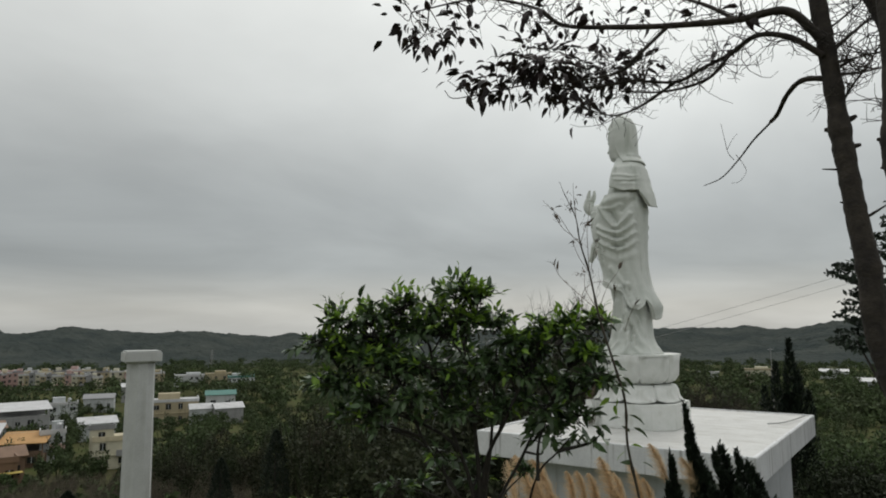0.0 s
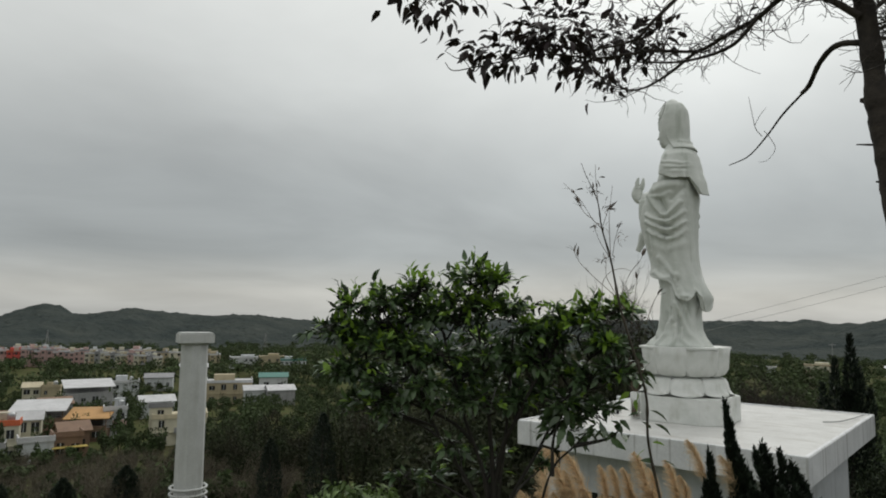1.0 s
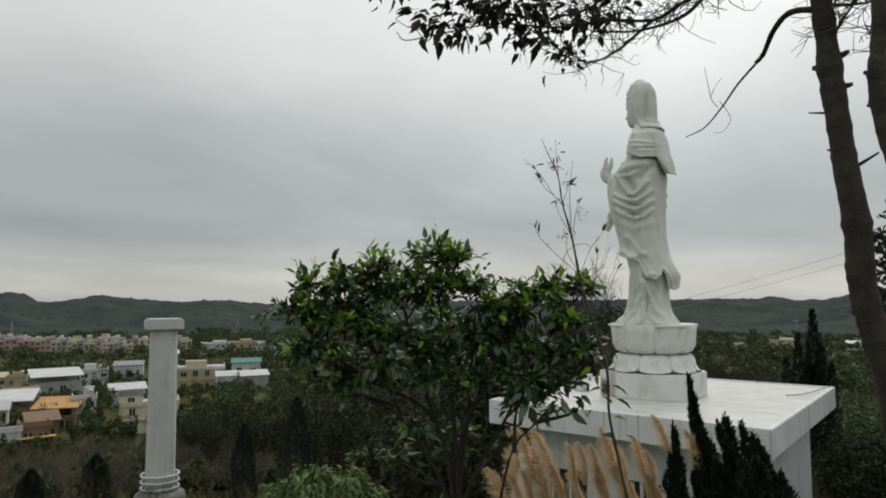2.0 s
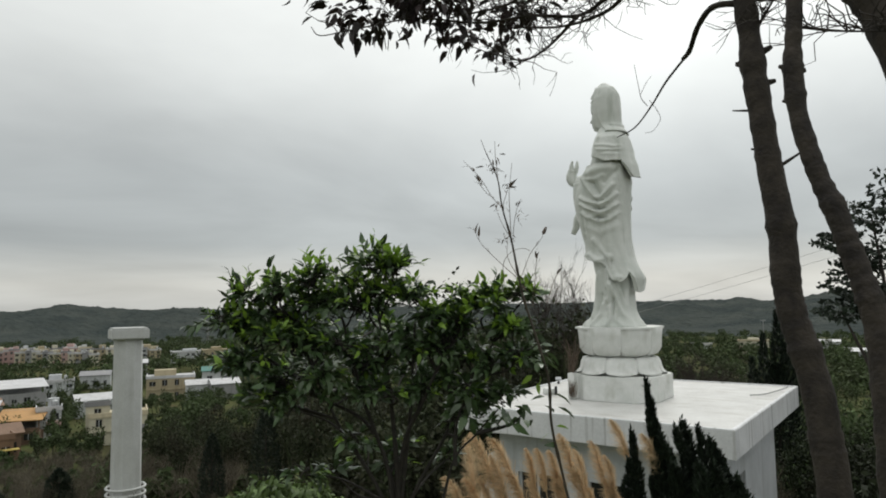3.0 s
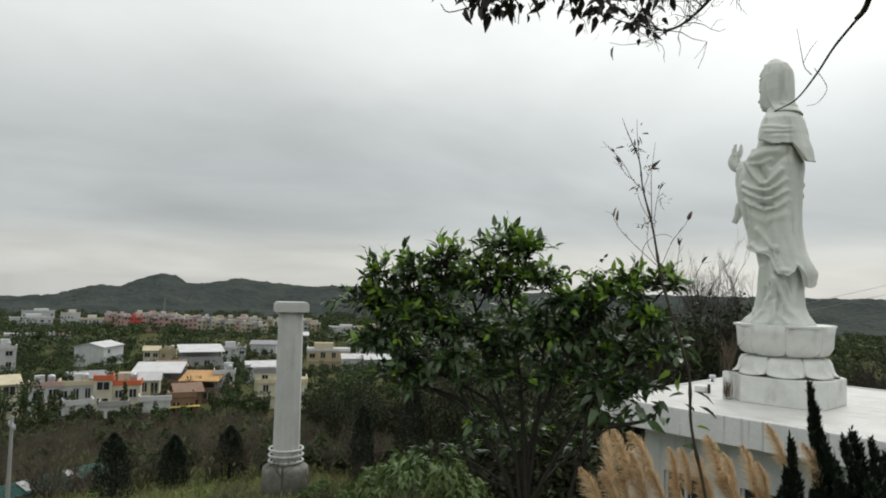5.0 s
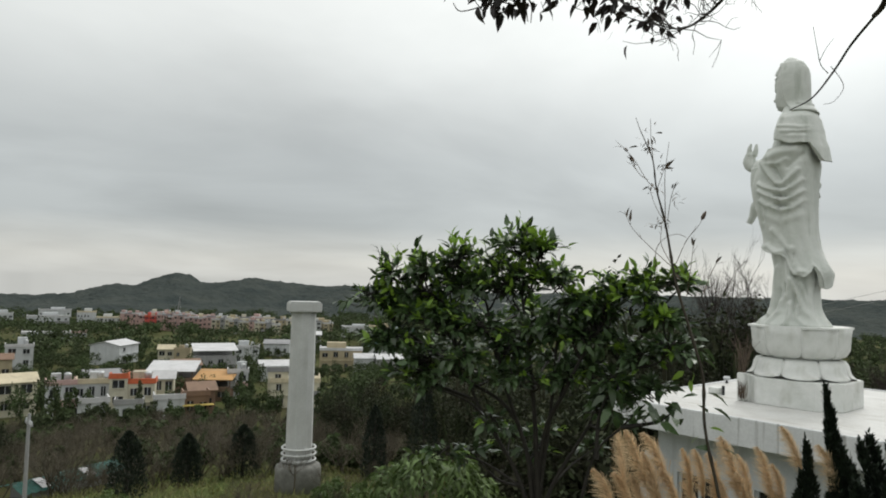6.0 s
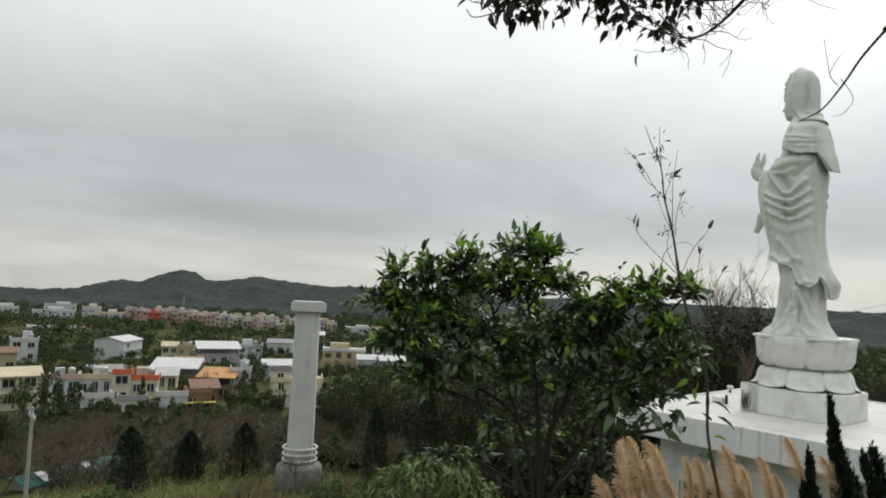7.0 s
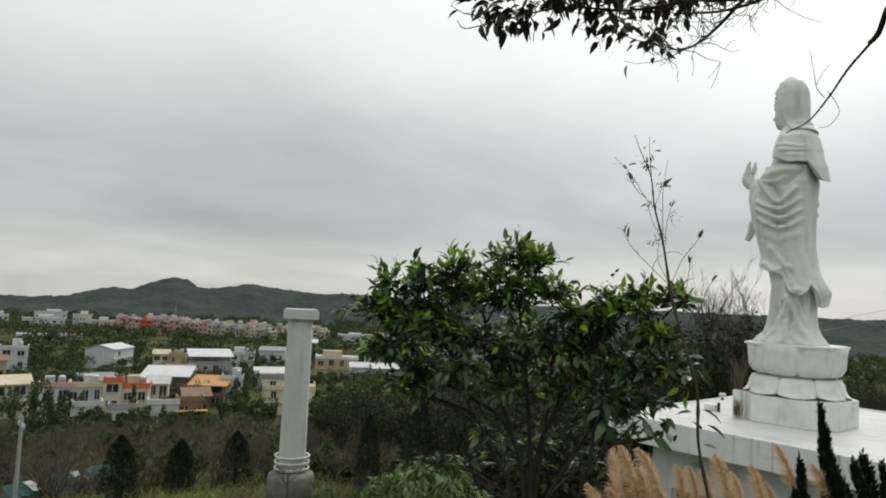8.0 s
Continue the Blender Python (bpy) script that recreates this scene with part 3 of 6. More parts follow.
    PX = (-.10, -.2, -.285, -.32, -.312, -.345, -.333, -.35, -.332, -.385, -.402, -.366, -.333, -.347, -.365, -.37, -.36, -.335, -.325, -.365, -.355, -.30, -.25, -.2, -.12)
    rows = []
    for z in np.linspace(5.36, 6.555, 96):
        f, b, w = (np.interp(z, [h[0] for h in hd], [h[i] for h in hd]) for i in (1, 2, 3))
        front = float(np.interp(z, PZ, PX))
        row = []
        for k in range(96):
            a = 2 * math.pi * k / 96
            c, s = math.cos(a), math.sin(a)
            x, y = (f + b) / 2 + (b - f) / 2 * c, w * s
            if c < 0:
                wide = 0.17 if 5.72 < z < 5.9 else 0.34
                x += (front - f) * math.exp(-(s / wide) ** 2)
                eye = math.exp(-((abs(s) - 0.40) / 0.17) ** 2)
                x += eye * (0.034 * math.exp(-((z - 5.885) / 0.03) ** 2) - 0.014 * math.exp(-((z - 5.865) / 0.012) ** 2))
                x -= 0.012 * math.exp(-((abs(s) - 0.35) / 0.25) ** 2) * math.exp(-((z - 5.95) / 0.014) ** 2)
                # crown band over the brow
                x -= 0.03 * math.exp(-((z - 6.19) / 0.022) ** 2) * math.exp(-(s / 0.9) ** 4)
            row.append(bm.verts.new((x, y, z)))
        rows.append(row)
    for r0, r1 in zip(rows, rows[1:]):
        for k in range(96):
            bm.faces.new((r0[k], r0[(k + 1) % 96], r1[(k + 1) % 96], r1[k]))
    bm.faces.new(rows[-1])

    # the hood, a shell that stands off the hair and falls to the shoulders
    hood = []
    for z in np.linspace(5.42, 6.44, 26):
        f, b, w = (np.interp(z, [h[0] for h in hd], [h[i] for h in hd]) for i in (1, 2, 3))
        reach = np.interp(z, [5.42, 5.7, 6.1, 6.3, 6.44], [1.62, 1.72, 1.95, 2.15, 2.3])
        row = []
        for layer in (0.045, 0.0):
            for k in range(33):
                a = (k / 32 * 2 - 1) * reach * (1 if layer else -1)
                flare = 0.05 * max(0.0, (5.6 - z) / 0.2)
                row.append(bm.verts.new(((f + b) / 2 + ((b - f) / 2 + layer + flare) * math.cos(a), (w + layer + flare) * math.sin(a), z)))
        hood.append(row)
    n = len(hood[0])
    for r0, r1 in zip(hood, hood[1:]):
        for k in range(n):
            bm.faces.new((r0[k], r0[(k + 1) % n], r1[(k + 1) % n], r1[k]))
    bm.faces.new(hood[-1])
    bm.faces.new(list(reversed(hood[0])))

    def limb(ctrl, radii, sides=16, flat=1.0):
        pts = curve_pts(ctrl, 6)
        rr = np.interp(np.linspace(0, 1, len(pts)), np.linspace(0, 1, len(radii)), radii)
        rings = []
        for i, p in enumerate(pts):
            d = (pts[min(i + 1, len(pts) - 1)] - pts[max(i - 1, 0)]).normalized()
            a = Vector((0, 1, 0))
            b = d.cross(a).normalized()
            rings.append([bm.verts.new(p + a * math.cos(2 * math.pi * k / sides) * rr[i] * flat + b * math.sin(2 * math.pi * k / sides) * rr[i]) for k in range(sides)])
        for r0, r1 in zip(rings, rings[1:]):
            for k in range(sides):
                bm.faces.new((r0[k], r0[(k + 1) % sides], r1[(k + 1) % sides], r1[k]))
        bm.faces.new(rings[-1])
        bm.faces.new(list(reversed(rings[0])))

    # raised forearm with its wide sleeve, palm and two raised fingers
    limb([(-.15, -.16, 4.45), (-.45, -.12, 4.42), (-.68, -.1, 4.52)], [.26, .22, .13])
    limb([(-.60, -.1, 4.50), (-.76, -.1, 4.52), (-.82, -.1, 4.62), (-.78, -.1, 4.78)], [.09, .12, .125, .10], flat=0.6)
    limb([(-.80, -.11, 4.72), (-.81, -.11, 4.86), (-.78, -.11, 4.97)], [.06, .045, .02])
    limb([(-.73, -.1, 4.72), (-.69, -.1, 4.84), (-.68, -.1, 4.95)], [.06, .045, .02])
    # hanging sleeve below the raised arm
    limb([(-.62, -.12, 4.46), (-.60, -.14, 4.15), (-.55, -.14, 3.7), (-.48, -.14, 3.3)], [.13, .15, .13, .05], flat=1.5)
    # lowered arm that holds a small jar downwards
    limb([(-.45, .18, 4.1), (-.62, .16, 3.95), (-.74, .14, 3.80)], [.18, .15, .11])
    limb([(-.70, .14, 3.86), (-.78, .14, 3.74), (-.86, .14, 3.56), (-.93, .14, 3.42)], [.10, .12, .07, .055])
    bmesh.ops.recalc_face_normals(bm, faces=bm.faces)
    me = bpy.data.meshes.new("statue")
    bm.to_mesh(me)
    bm.free()
    me.materials.append(M_STATUE)
    smooth(me)
    ob = new("statue", me)
    ob.matrix_basis = pose(PED[0] - 0.07, PED[1] - 0.05, -0.03) @ Matrix.Diagonal((1.02, 1.02, 1.02, 1))
    tagged(ob, "tall white robed hooded statue standing on its lotus pedestal", "statue")


build_statue()


# ---- the lone column down the slope ----
def build_column():
    x, y = -27.13, 5.8
    base = -7.75
    col = empty("column", pose(x, y, base, 0, 0, 68), "tall pale grey stone column with a square cap and ringed foot", "column")
    z = lambda h: h - base
    part("shaft", lathe([(0.655, z(-6.75)), (0.64, z(-5.5)), (0.60, z(0.50)), (0.60, z(0.56))], 10), M_COL, col)
    part("neck", lathe([(0.66, z(0.50)), (0.70, z(0.60))], 10), M_COL, col)
    bm = box(-0.77, 0.77, -0.77, 0.77, z(0.58), z(1.00), 0.025)
    box(-0.71, 0.71, -0.71, 0.71, z(1.0), z(1.07), 0.02, bm=bm)
    part("cap", bm, M_COL, col)
    ring = lathe([(0.80 + 0.055 * math.cos(a), 0.055 * math.sin(a)) for a in np.linspace(-math.pi, math.pi, 13)], 40, cap=False)
    ob = part("ring", ring, M_COL, col, "white moulded ring", True, pose(0, 0, z(-6.0)))
    for h in (-6.28, -6.56):
        child("ring", ob.data, col, m=pose(0, 0, z(h)))
    part("plinth", lathe([(1.10, -0.8), (1.10, z(-7.0)), (1.06, z(-6.85)), (0.85, z(-6.72)), (0.70, z(-6.7))], 40), M_COLBASE, col, "weathered dark grey round plinth", True)


build_column()


# ---- plants close to the path ----
def on_ground(x, y, sink=0.05):
    return Vector((x, y, ground_z(x, y) - sink))


def jitter(rng, s):
    return Vector(rng.normal(0, s, 3))


SIDE_LOBES = [(0.90, -8.74, 1.90), (1.01, -8.74, 1.99), (1.12, -8.74, 1.97), (1.21, -8.74, 1.91), (0.99, -8.74, 1.80), (1.13, -8.74, 1.77), (1.25, -8.74, 1.81), (0.91, -8.74, 1.70), (0.85, -8.74, 1.81),
              (0.07, -9.10, 1.78), (0.18, -9.10, 1.64), (0.39, -9.10, 1.60), (0.27, -9.10, 1.89), (0.59, -9.10, 1.73),
              (0.84, -8.80, 1.66), (1.03, -8.76, 1.68), (1.02, -8.77, 1.56)]


def build_shrub():
    rng = np.random.default_rng(11)
    foot = on_ground(0.72, -8.86)
    tree = empty("broadleaf_shrub", Matrix.Translation(foot), "many-stemmed evergreen shrub with dark glossy leaves and pale young tips", "shrub")
    # crown lobes: centre and radius
    lobes = [(0.14, -9.24, 2.02, .13), (0.22, -9.2, 2.10, .12), (0.34, -9.13, 2.11, .13), (0.46, -9.06, 2.17, .11), (0.56, -8.95, 2.14, .14), (0.62, -8.98, 2.06, .14), (0.88, -8.82, 2.03, .11), (0.68, -8.95, 2.26, .12), (0.75, -8.90, 2.24, .11), (0.72, -8.89, 2.10, .14),
             (0.81, -8.84, 2.09, .11), (0.97, -8.77, 2.0, .11), (1.09, -8.71, 2.07, .11), (1.14, -8.66, 1.98, .10), (1.16, -8.62, 1.86, .11), (0.24, -9.19, 1.86, .15), (0.42, -9.14, 1.92, .15), (0.58, -9.03, 1.92, .15),
             (0.74, -8.93, 1.92, .15), (0.86, -8.80, 1.90, .13), (1.0, -8.71, 1.87, .13), (0.28, -9.12, 1.70, .15), (0.48, -9.05, 1.74, .15), (0.64, -8.95, 1.74, .14), (0.98, -8.73, 1.70, .12),
             (1.11, -8.67, 1.72, .10), (0.55, -8.80, 1.85, .14)]
    lobes = [(x + 0.03, y, z - 0.07 - max(0, z - 2.15) * .4, r) for x, y, z, r in lobes]
    lobes += [(x, y, z, .10) for x, y, z in SIDE_LOBES]
    for k in range(9):
        u = rng.random()
        lobes.append((0.24 + u * 0.82, -9.14 + u * 0.46 + rng.normal(0, .05), rng.uniform(1.82, 1.93), .11))
    for k in range(20):
        u = rng.random() * .85
        back = rng.uniform(-.12, .55)
        lobes.append((0.18 + u * 0.92 - back * .6, -9.18 + u * 0.5 + back * .7, rng.uniform(1.66, 1.93), rng.uniform(.10, .15)))
    lobes += [(0.34, -9.10, 1.97, .13), (0.44, -9.05, 1.99, .13), (0.54, -9.0, 1.98, .13), (0.27, -9.14, 1.96, .12), (1.2, -8.60, 2.02, .09), (0.68, -8.92, 1.98, .12)]
    for k in range(7):
        u = rng.random()
        lobes.append((0.38 + u * 0.50, -9.12 + u * 0.42 + rng.uniform(-.1, .35), rng.uniform(1.32, 1.6), .10))
    pos, dirs, size, ypos, ydirs, ysize = [], [], [], [], [], []
    # main stems that fork, then a branch to each lobe
    mains = []
    for x, y, z in ((0.2, -9.15, 1.85), (0.40, -9.08, 1.95), (0.56, -8.98, 2.0), (0.70, -8.93, 2.1), (0.84, -8.84, 1.95), (0.98, -8.76, 1.88), (1.10, -8.68, 1.85)):
        top = Vector((x, y, z)) - foot
        base = Vector((rng.normal(0, .02), rng.normal(0, .02), 0))
        fork = Vector((0.75, -8.85, 1.12 + rng.uniform(-.1, .22))) - foot + jitter(rng, .012)
        l = curve_pts([base, fork, fork.lerp(top, .5) + Vector((0, 0, .05)) + jitter(rng, .025), top], 8)
        mains.append(l)
        wood = Tubes(7)
        wood.add(l, np.linspace(rng.uniform(.010, .015), .004, len(l)))
        child("stem", wood.mesh("stem", M_STEM), tree)
    wood = Tubes(5)
    for i, (x, y, z, r) in enumerate(lobes):
        c = Vector((x, y, z))
        near = min((p for l in mains for p in l if p.z < c.z - foot.z - .06), key=lambda p: (p + foot - c).length)
        wood.add(curve_pts([near, near.lerp(c - foot, .5) + jitter(rng, .025), c - foot], 5), np.linspace(.006, .003, 11))
        top = z > 1.96
        for k in range((24 if z > 1.9 else 17) if z > 1.6 else 8):
            out = Vector(rng.normal(0, 1, 3)).normalized()
            out.z = abs(out.z) * (1.0 if top else 0.7) + (0.1 if top else -0.25)
            tip = c + out * r * rng.uniform(0.5, 1.1)
            wood.add([c + jitter(rng, 0.02) - foot, c.lerp(tip, .55) + jitter(rng, 0.012) - foot, tip - foot], (0.0028, 0.002, 0.0012))
            d = (tip - c).normalized()
            nl = int(rng.integers(5, 9))
            bright = rng.random() < (0.6 if z > 1.88 and out.z > 0.2 else 0.16)
            for q in range(nl):
                s = 0.35 + 0.65 * q / (nl - 1)
                w = Vector(rng.normal(0, 1, 3))
                w = (w - d * w.dot(d)).normalized()
                v = d * rng.uniform(0.4, 1.1) + w * rng.uniform(0.5, 0.9) + Vector((0, 0, rng.uniform(-.2, .3)))
                young = bright and s > 0.6
                (ypos if young else pos).append(c.lerp(tip, s) - foot)
                (ydirs if young else dirs).append(v + Vector((0, 0, .3 if young else 0)))
                (ysize if young else size).append(rng.uniform(0.032, 0.050) if young else rng.uniform(0.034, 0.058))
    child("twig", wood.mesh("twig", M_STEM), tree)["kind"] = "stuff"
    child("foliage", mesh_np("foliage", *leaves_np(pos, dirs, size, 0.43, rng), M_LEAF), tree)["kind"] = "stuff"
    child("young_leaf", mesh_np("young_leaf", *leaves_np(ypos, ydirs, ysize, 0.42, rng), M_YOUNG), tree, "pale yellow-green young leaves")["kind"] = "stuff"
    # the low separate sprig with larger leaves
    foot2 = on_ground(0.92, -8.98)
    sp = empty("leafy_sprig", Matrix.Translation(foot2), "leaning leafy sprig with large dark leaves", "sprig")
    wood = Tubes(6)
    for ctrl in ([(0.92, -8.98, 0.0), (0.96, -8.93, 0.9), (1.02, -8.88, 1.38), (1.12, -8.84, 1.53), (1.20, -8.82, 1.62)], [(1.04, -8.87, 1.41), (1.04, -8.86, 1.55), (1.08, -8.85, 1.66)], [(1.12, -8.84, 1.53), (1.22, -8.78, 1.56), (1.27, -8.76, 1.6)]):
        ctrl = [Vector(p) - foot2 for p in ctrl]
        if ctrl[0].z < 0.2:
            ctrl[0] = Vector((0, 0, 0))
        l = curve_pts(ctrl, 5)
        wood.add(l, np.linspace(0.009, 0.002, len(l)))
    pos, dirs = [], []
    for c in ((1.19, -8.82, 1.62), (1.25, -8.77, 1.60), (1.08, -8.85, 1.66), (1.10, -8.84, 1.57)):
        for k in range(11):
            pos.append(Vector(c) + jitter(rng, 0.022) - foot2)
            v = Vector(rng.normal(0, 1, 3))
            dirs.append((v.x, v.y, -abs(v.z) * 0.7 - 0.1))
    child("stem", wood.mesh("stem", M_STEM), sp)
    child("foliage", mesh_np("foliage", *leaves_np(pos, dirs, rng.uniform(0.05, 0.08, len(pos)), 0.42, rng), M_LEAF), sp)


build_shrub()


def build_overhead_tree():
    rng = np.random.default_rng(5)
    foot = on_ground(2.36, -9.40)
    tree = empty("leaning_tree", Matrix.Translation(foot), "leaning dark-barked tree with cut stubs and sparse brown leaves", "tree")

    def limb(name, ctrl, r0, r1, sides=10, knots=()):
        l = curve_pts([Vector(p) - foot for p in ctrl], 8)
        n = len(l)
        rad = np.linspace(r0, r1, n)
        for z, k in knots:
            for i, p in enumerate(l):
                rad[i] *= 1 + k * math.exp(-((p.z + foot.z - z) / 0.018) ** 2)
        rad = rad * (1 + 0.04 * rng.normal(0, 1, n))
        t = Tubes(sides)
        t.add(l, rad)
        child(name, t.mesh(name, M_BARK), tree)

    g = ground_z(2.35, -9.4) - 0.05
    limb("trunk", [(2.35, -9.40, g), (2.335, -9.41, 1.2), (2.318, -9.411, 1.62), (2.308, -9.411, 1.727), (2.299, -9.411, 1.814), (2.28, -9.411, 1.902), (2.262, -9.411, 1.97), (2.253, -9.411, 2.04), (2.249, -9.411, 2.157), (2.234, -9.411, 2.277), (2.222, -9.411, 2.4), (2.212, -9.411, 2.5), (2.206, -9.413, 2.6), (2.198, -9.42, 2.703), (2.185, -9.43, 2.855), (2.15, -9.46, 3.3), (2.12, -9.5, 3.9)], 0.0345, 0.019, 14, ((2.51, .2), (2.45, .12), (2.16, .12), (2.62, .10), (1.9, .08)))
    limb("trunk", [(2.43, -9.664, ground_z(2.43, -9.66) - 0.05), (2.43, -9.664, 1.4), (2.428, -9.664, 1.697), (2.425, -9.664, 1.853), (2.421, -9.664, 1.941), (2.411, -9.664, 2.004), (2.396, -9.664, 2.06), (2.383, -9.664, 2.107), (2.370, -9.664, 2.155), (2.352, -9.664, 2.204), (2.336, -9.664, 2.265), (2.324, -9.664, 2.326), (2.32, -9.664, 2.406), (2.325, -9.664, 2.475), (2.328, -9.664, 2.525), (2.33, -9.664, 2.65), (2.32, -9.66, 3.0), (2.3, -9.66, 3.6)], 0.0235, 0.011, 12, ((2.41, .22), (2.36, .14), (2.16, .12), (2.0, .08)))
    limb("trunk", [(2.60, -9.38, ground_z(2.6, -9.38) - 0.05), (2.57, -9.40, 1.6), (2.545, -9.41, 2.1), (2.50, -9.42, 2.38), (2.445, -9.42, 2.57), (2.372, -9.42, 2.70), (2.318, -9.42, 2.84), (2.26, -9.42, 3.05), (2.2, -9.4, 3.6)], 0.052, 0.036, 12)
    # cut stubs
    for a, b, r in (((2.22, -9.411, 2.405), (2.163, -9.411, 2.415), .0035), ((2.232, -9.411, 2.315), (2.198, -9.415, 2.325), .0045), ((2.25, -9.41, 2.28), (2.297, -9.40, 2.31), .0045), ((2.21, -9.411, 2.51), (2.168, -9.41, 2.517), .011), ((2.215, -9.41, 2.525), (2.258, -9.40, 2.545), .010), ((2.22, -9.41, 2.46), (2.262, -9.40, 2.468), .009),
                    ((2.20, -9.42, 2.66), (2.26, -9.38, 2.70), .006), ((2.32, -9.664, 2.405), (2.292, -9.664, 2.415), .007), ((2.32, -9.664, 2.395), (2.345, -9.66, 2.40), .008), ((2.318, -9.664, 2.345), (2.296, -9.664, 2.352), .005)):
        limb("stub", [a, tuple((p + q) / 2 for p, q in zip(a, b)), tuple(p + (q - p) * (.95 if r < .005 else .78) for p, q in zip(a, b))], r, r * .45, 7)
    br = [([(2.19, -9.45, 2.74), (2.12, -9.49, 2.82), (2.0, -9.49, 2.83), (1.83, -9.52, 2.85), (1.69, -9.56, 2.87), (1.55, -9.6, 2.9), (1.48, -9.63, 2.96), (1.35, -9.73, 2.99), (1.18, -9.85, 2.95)], .0125, .002),
          ([(1.83, -9.52, 2.85), (1.75, -9.54, 2.78), (1.68, -9.52, 2.75), (1.54, -9.58, 2.73)], .006, .002),
          ([(2.19, -9.44, 2.70), (2.12, -9.46, 2.76), (2.04, -9.45, 2.79), (1.96, -9.39, 2.78), (1.88, -9.38, 2.76), (1.8, -9.37, 2.74), (1.68, -9.4, 2.76), (1.58, -9.51, 2.73), (1.47, -9.63, 2.73), (1.35, -9.75, 2.69)], .0085, .0016),
          ([(1.96, -9.39, 2.78), (1.90, -9.42, 2.71), (1.78, -9.42, 2.70), (1.66, -9.44, 2.72)], .006, .002),
          ([(1.8, -9.37, 2.74), (1.64, -9.24, 2.73), (1.51, -9.15, 2.75), (1.37, -9.07, 2.83)], .005, .0015),
          ([(2.195, -9.42, 2.645), (2.135, -9.40, 2.66), (2.09, -9.36, 2.64), (2.055, -9.31, 2.605), (2.035, -9.30, 2.59)], .0078, .0052),
          ([(2.04, -9.30, 2.593), (1.98, -9.26, 2.555), (1.93, -9.22, 2.515), (1.87, -9.18, 2.475), (1.81, -9.159, 2.46)], .0032, .0014),
          ([(1.912, -9.20, 2.52), (1.896, -9.20, 2.545), (1.889, -9.20, 2.583), (1.88, -9.20, 2.64)], .0011, .0006), ([(1.918, -9.20, 2.535), (1.937, -9.20, 2.504), (1.944, -9.20, 2.478), (1.924, -9.20, 2.452), (1.901, -9.20, 2.449)], .0009, .0005), ([(1.894, -9.20, 2.554), (1.908, -9.20, 2.58), (1.925, -9.20, 2.60)], .0008, .0005),
          ([(2.2, -9.43, 2.7), (2.24, -9.37, 2.76), (2.31, -9.26, 2.85), (2.38, -9.15, 2.9)], .006, .002), ([(2.2, -9.43, 2.65), (2.25, -9.28, 2.69), (2.31, -9.13, 2.74)], .005, .002),
          ([(2.0, -9.49, 2.83), (1.9, -9.46, 2.92), (1.75, -9.46, 3.0), (1.55, -9.48, 3.05)], .006, .002), ([(2.12, -9.5, 3.2), (1.9, -9.5, 3.22), (1.6, -9.6, 3.2), (1.3, -9.75, 3.16)], .012, .003)]
    br += [([(2.325, -9.66, 2.48), (2.38, -9.64, 2.465), (2.44, -9.62, 2.455), (2.5, -9.6, 2.45)], .003, .0008), ([(2.215, -9.41, 2.57), (2.25, -9.42, 2.62), (2.30, -9.44, 2.68), (2.36, -9.45, 2.78)], .0035, .0012), ([(2.2, -9.42, 2.68), (2.29, -9.38, 2.70), (2.40, -9.33, 2.72)], .003, .001), ([(2.19, -9.43, 2.76), (2.28, -9.40, 2.84), (2.33, -9.38, 2.95)], .003, .001)]
    for ctrl, r0, r1 in br:
        limb("branch", ctrl, r0, r1, 7)
    # fine twigs along the branches, crooked and drooping
    tw = Tubes(4)
    for i, (ctrl, r0, r1) in enumerate(br):
        if i in (5, 6, 7, 8, 9):
            continue
        l = curve_pts([Vector(p) - foot for p in ctrl], 8)
        for p in l[3:]:
            for again in range(2):
                if rng.random() < .3:
                    continue
                d = Vector((rng.normal(-0.35, 0.7), rng.normal(-.1, 0.5), rng.normal(0.12, 0.5))).normalized()
                if p.z + foot.z < 2.74:
                    d.z = abs(d.z) + .15
                s = rng.uniform(0.06, 0.22)
                run = [p]
                for q in range(5):
                    d = (d + Vector(rng.normal(0, .42, 3)) + Vector((0, 0, .02))).normalized()
                    run.append(run[-1] + d * s / 5)
                tw.add(run, np.linspace(.0014, .0006, 6))
                for q in (2, 3, 4):
                    if rng.random() < .5:
                        e = (d + Vector(rng.normal(0, .8, 3))).normalized() * s * .3
                        tw.add([run[q], run[q] + e * .5 + Vector(rng.normal(0, .006, 3)), run[q] + e], (.001, .0008, .0005))
    child("twig", tw.mesh("twig", M_BARK), tree)["kind"] = "stuff"
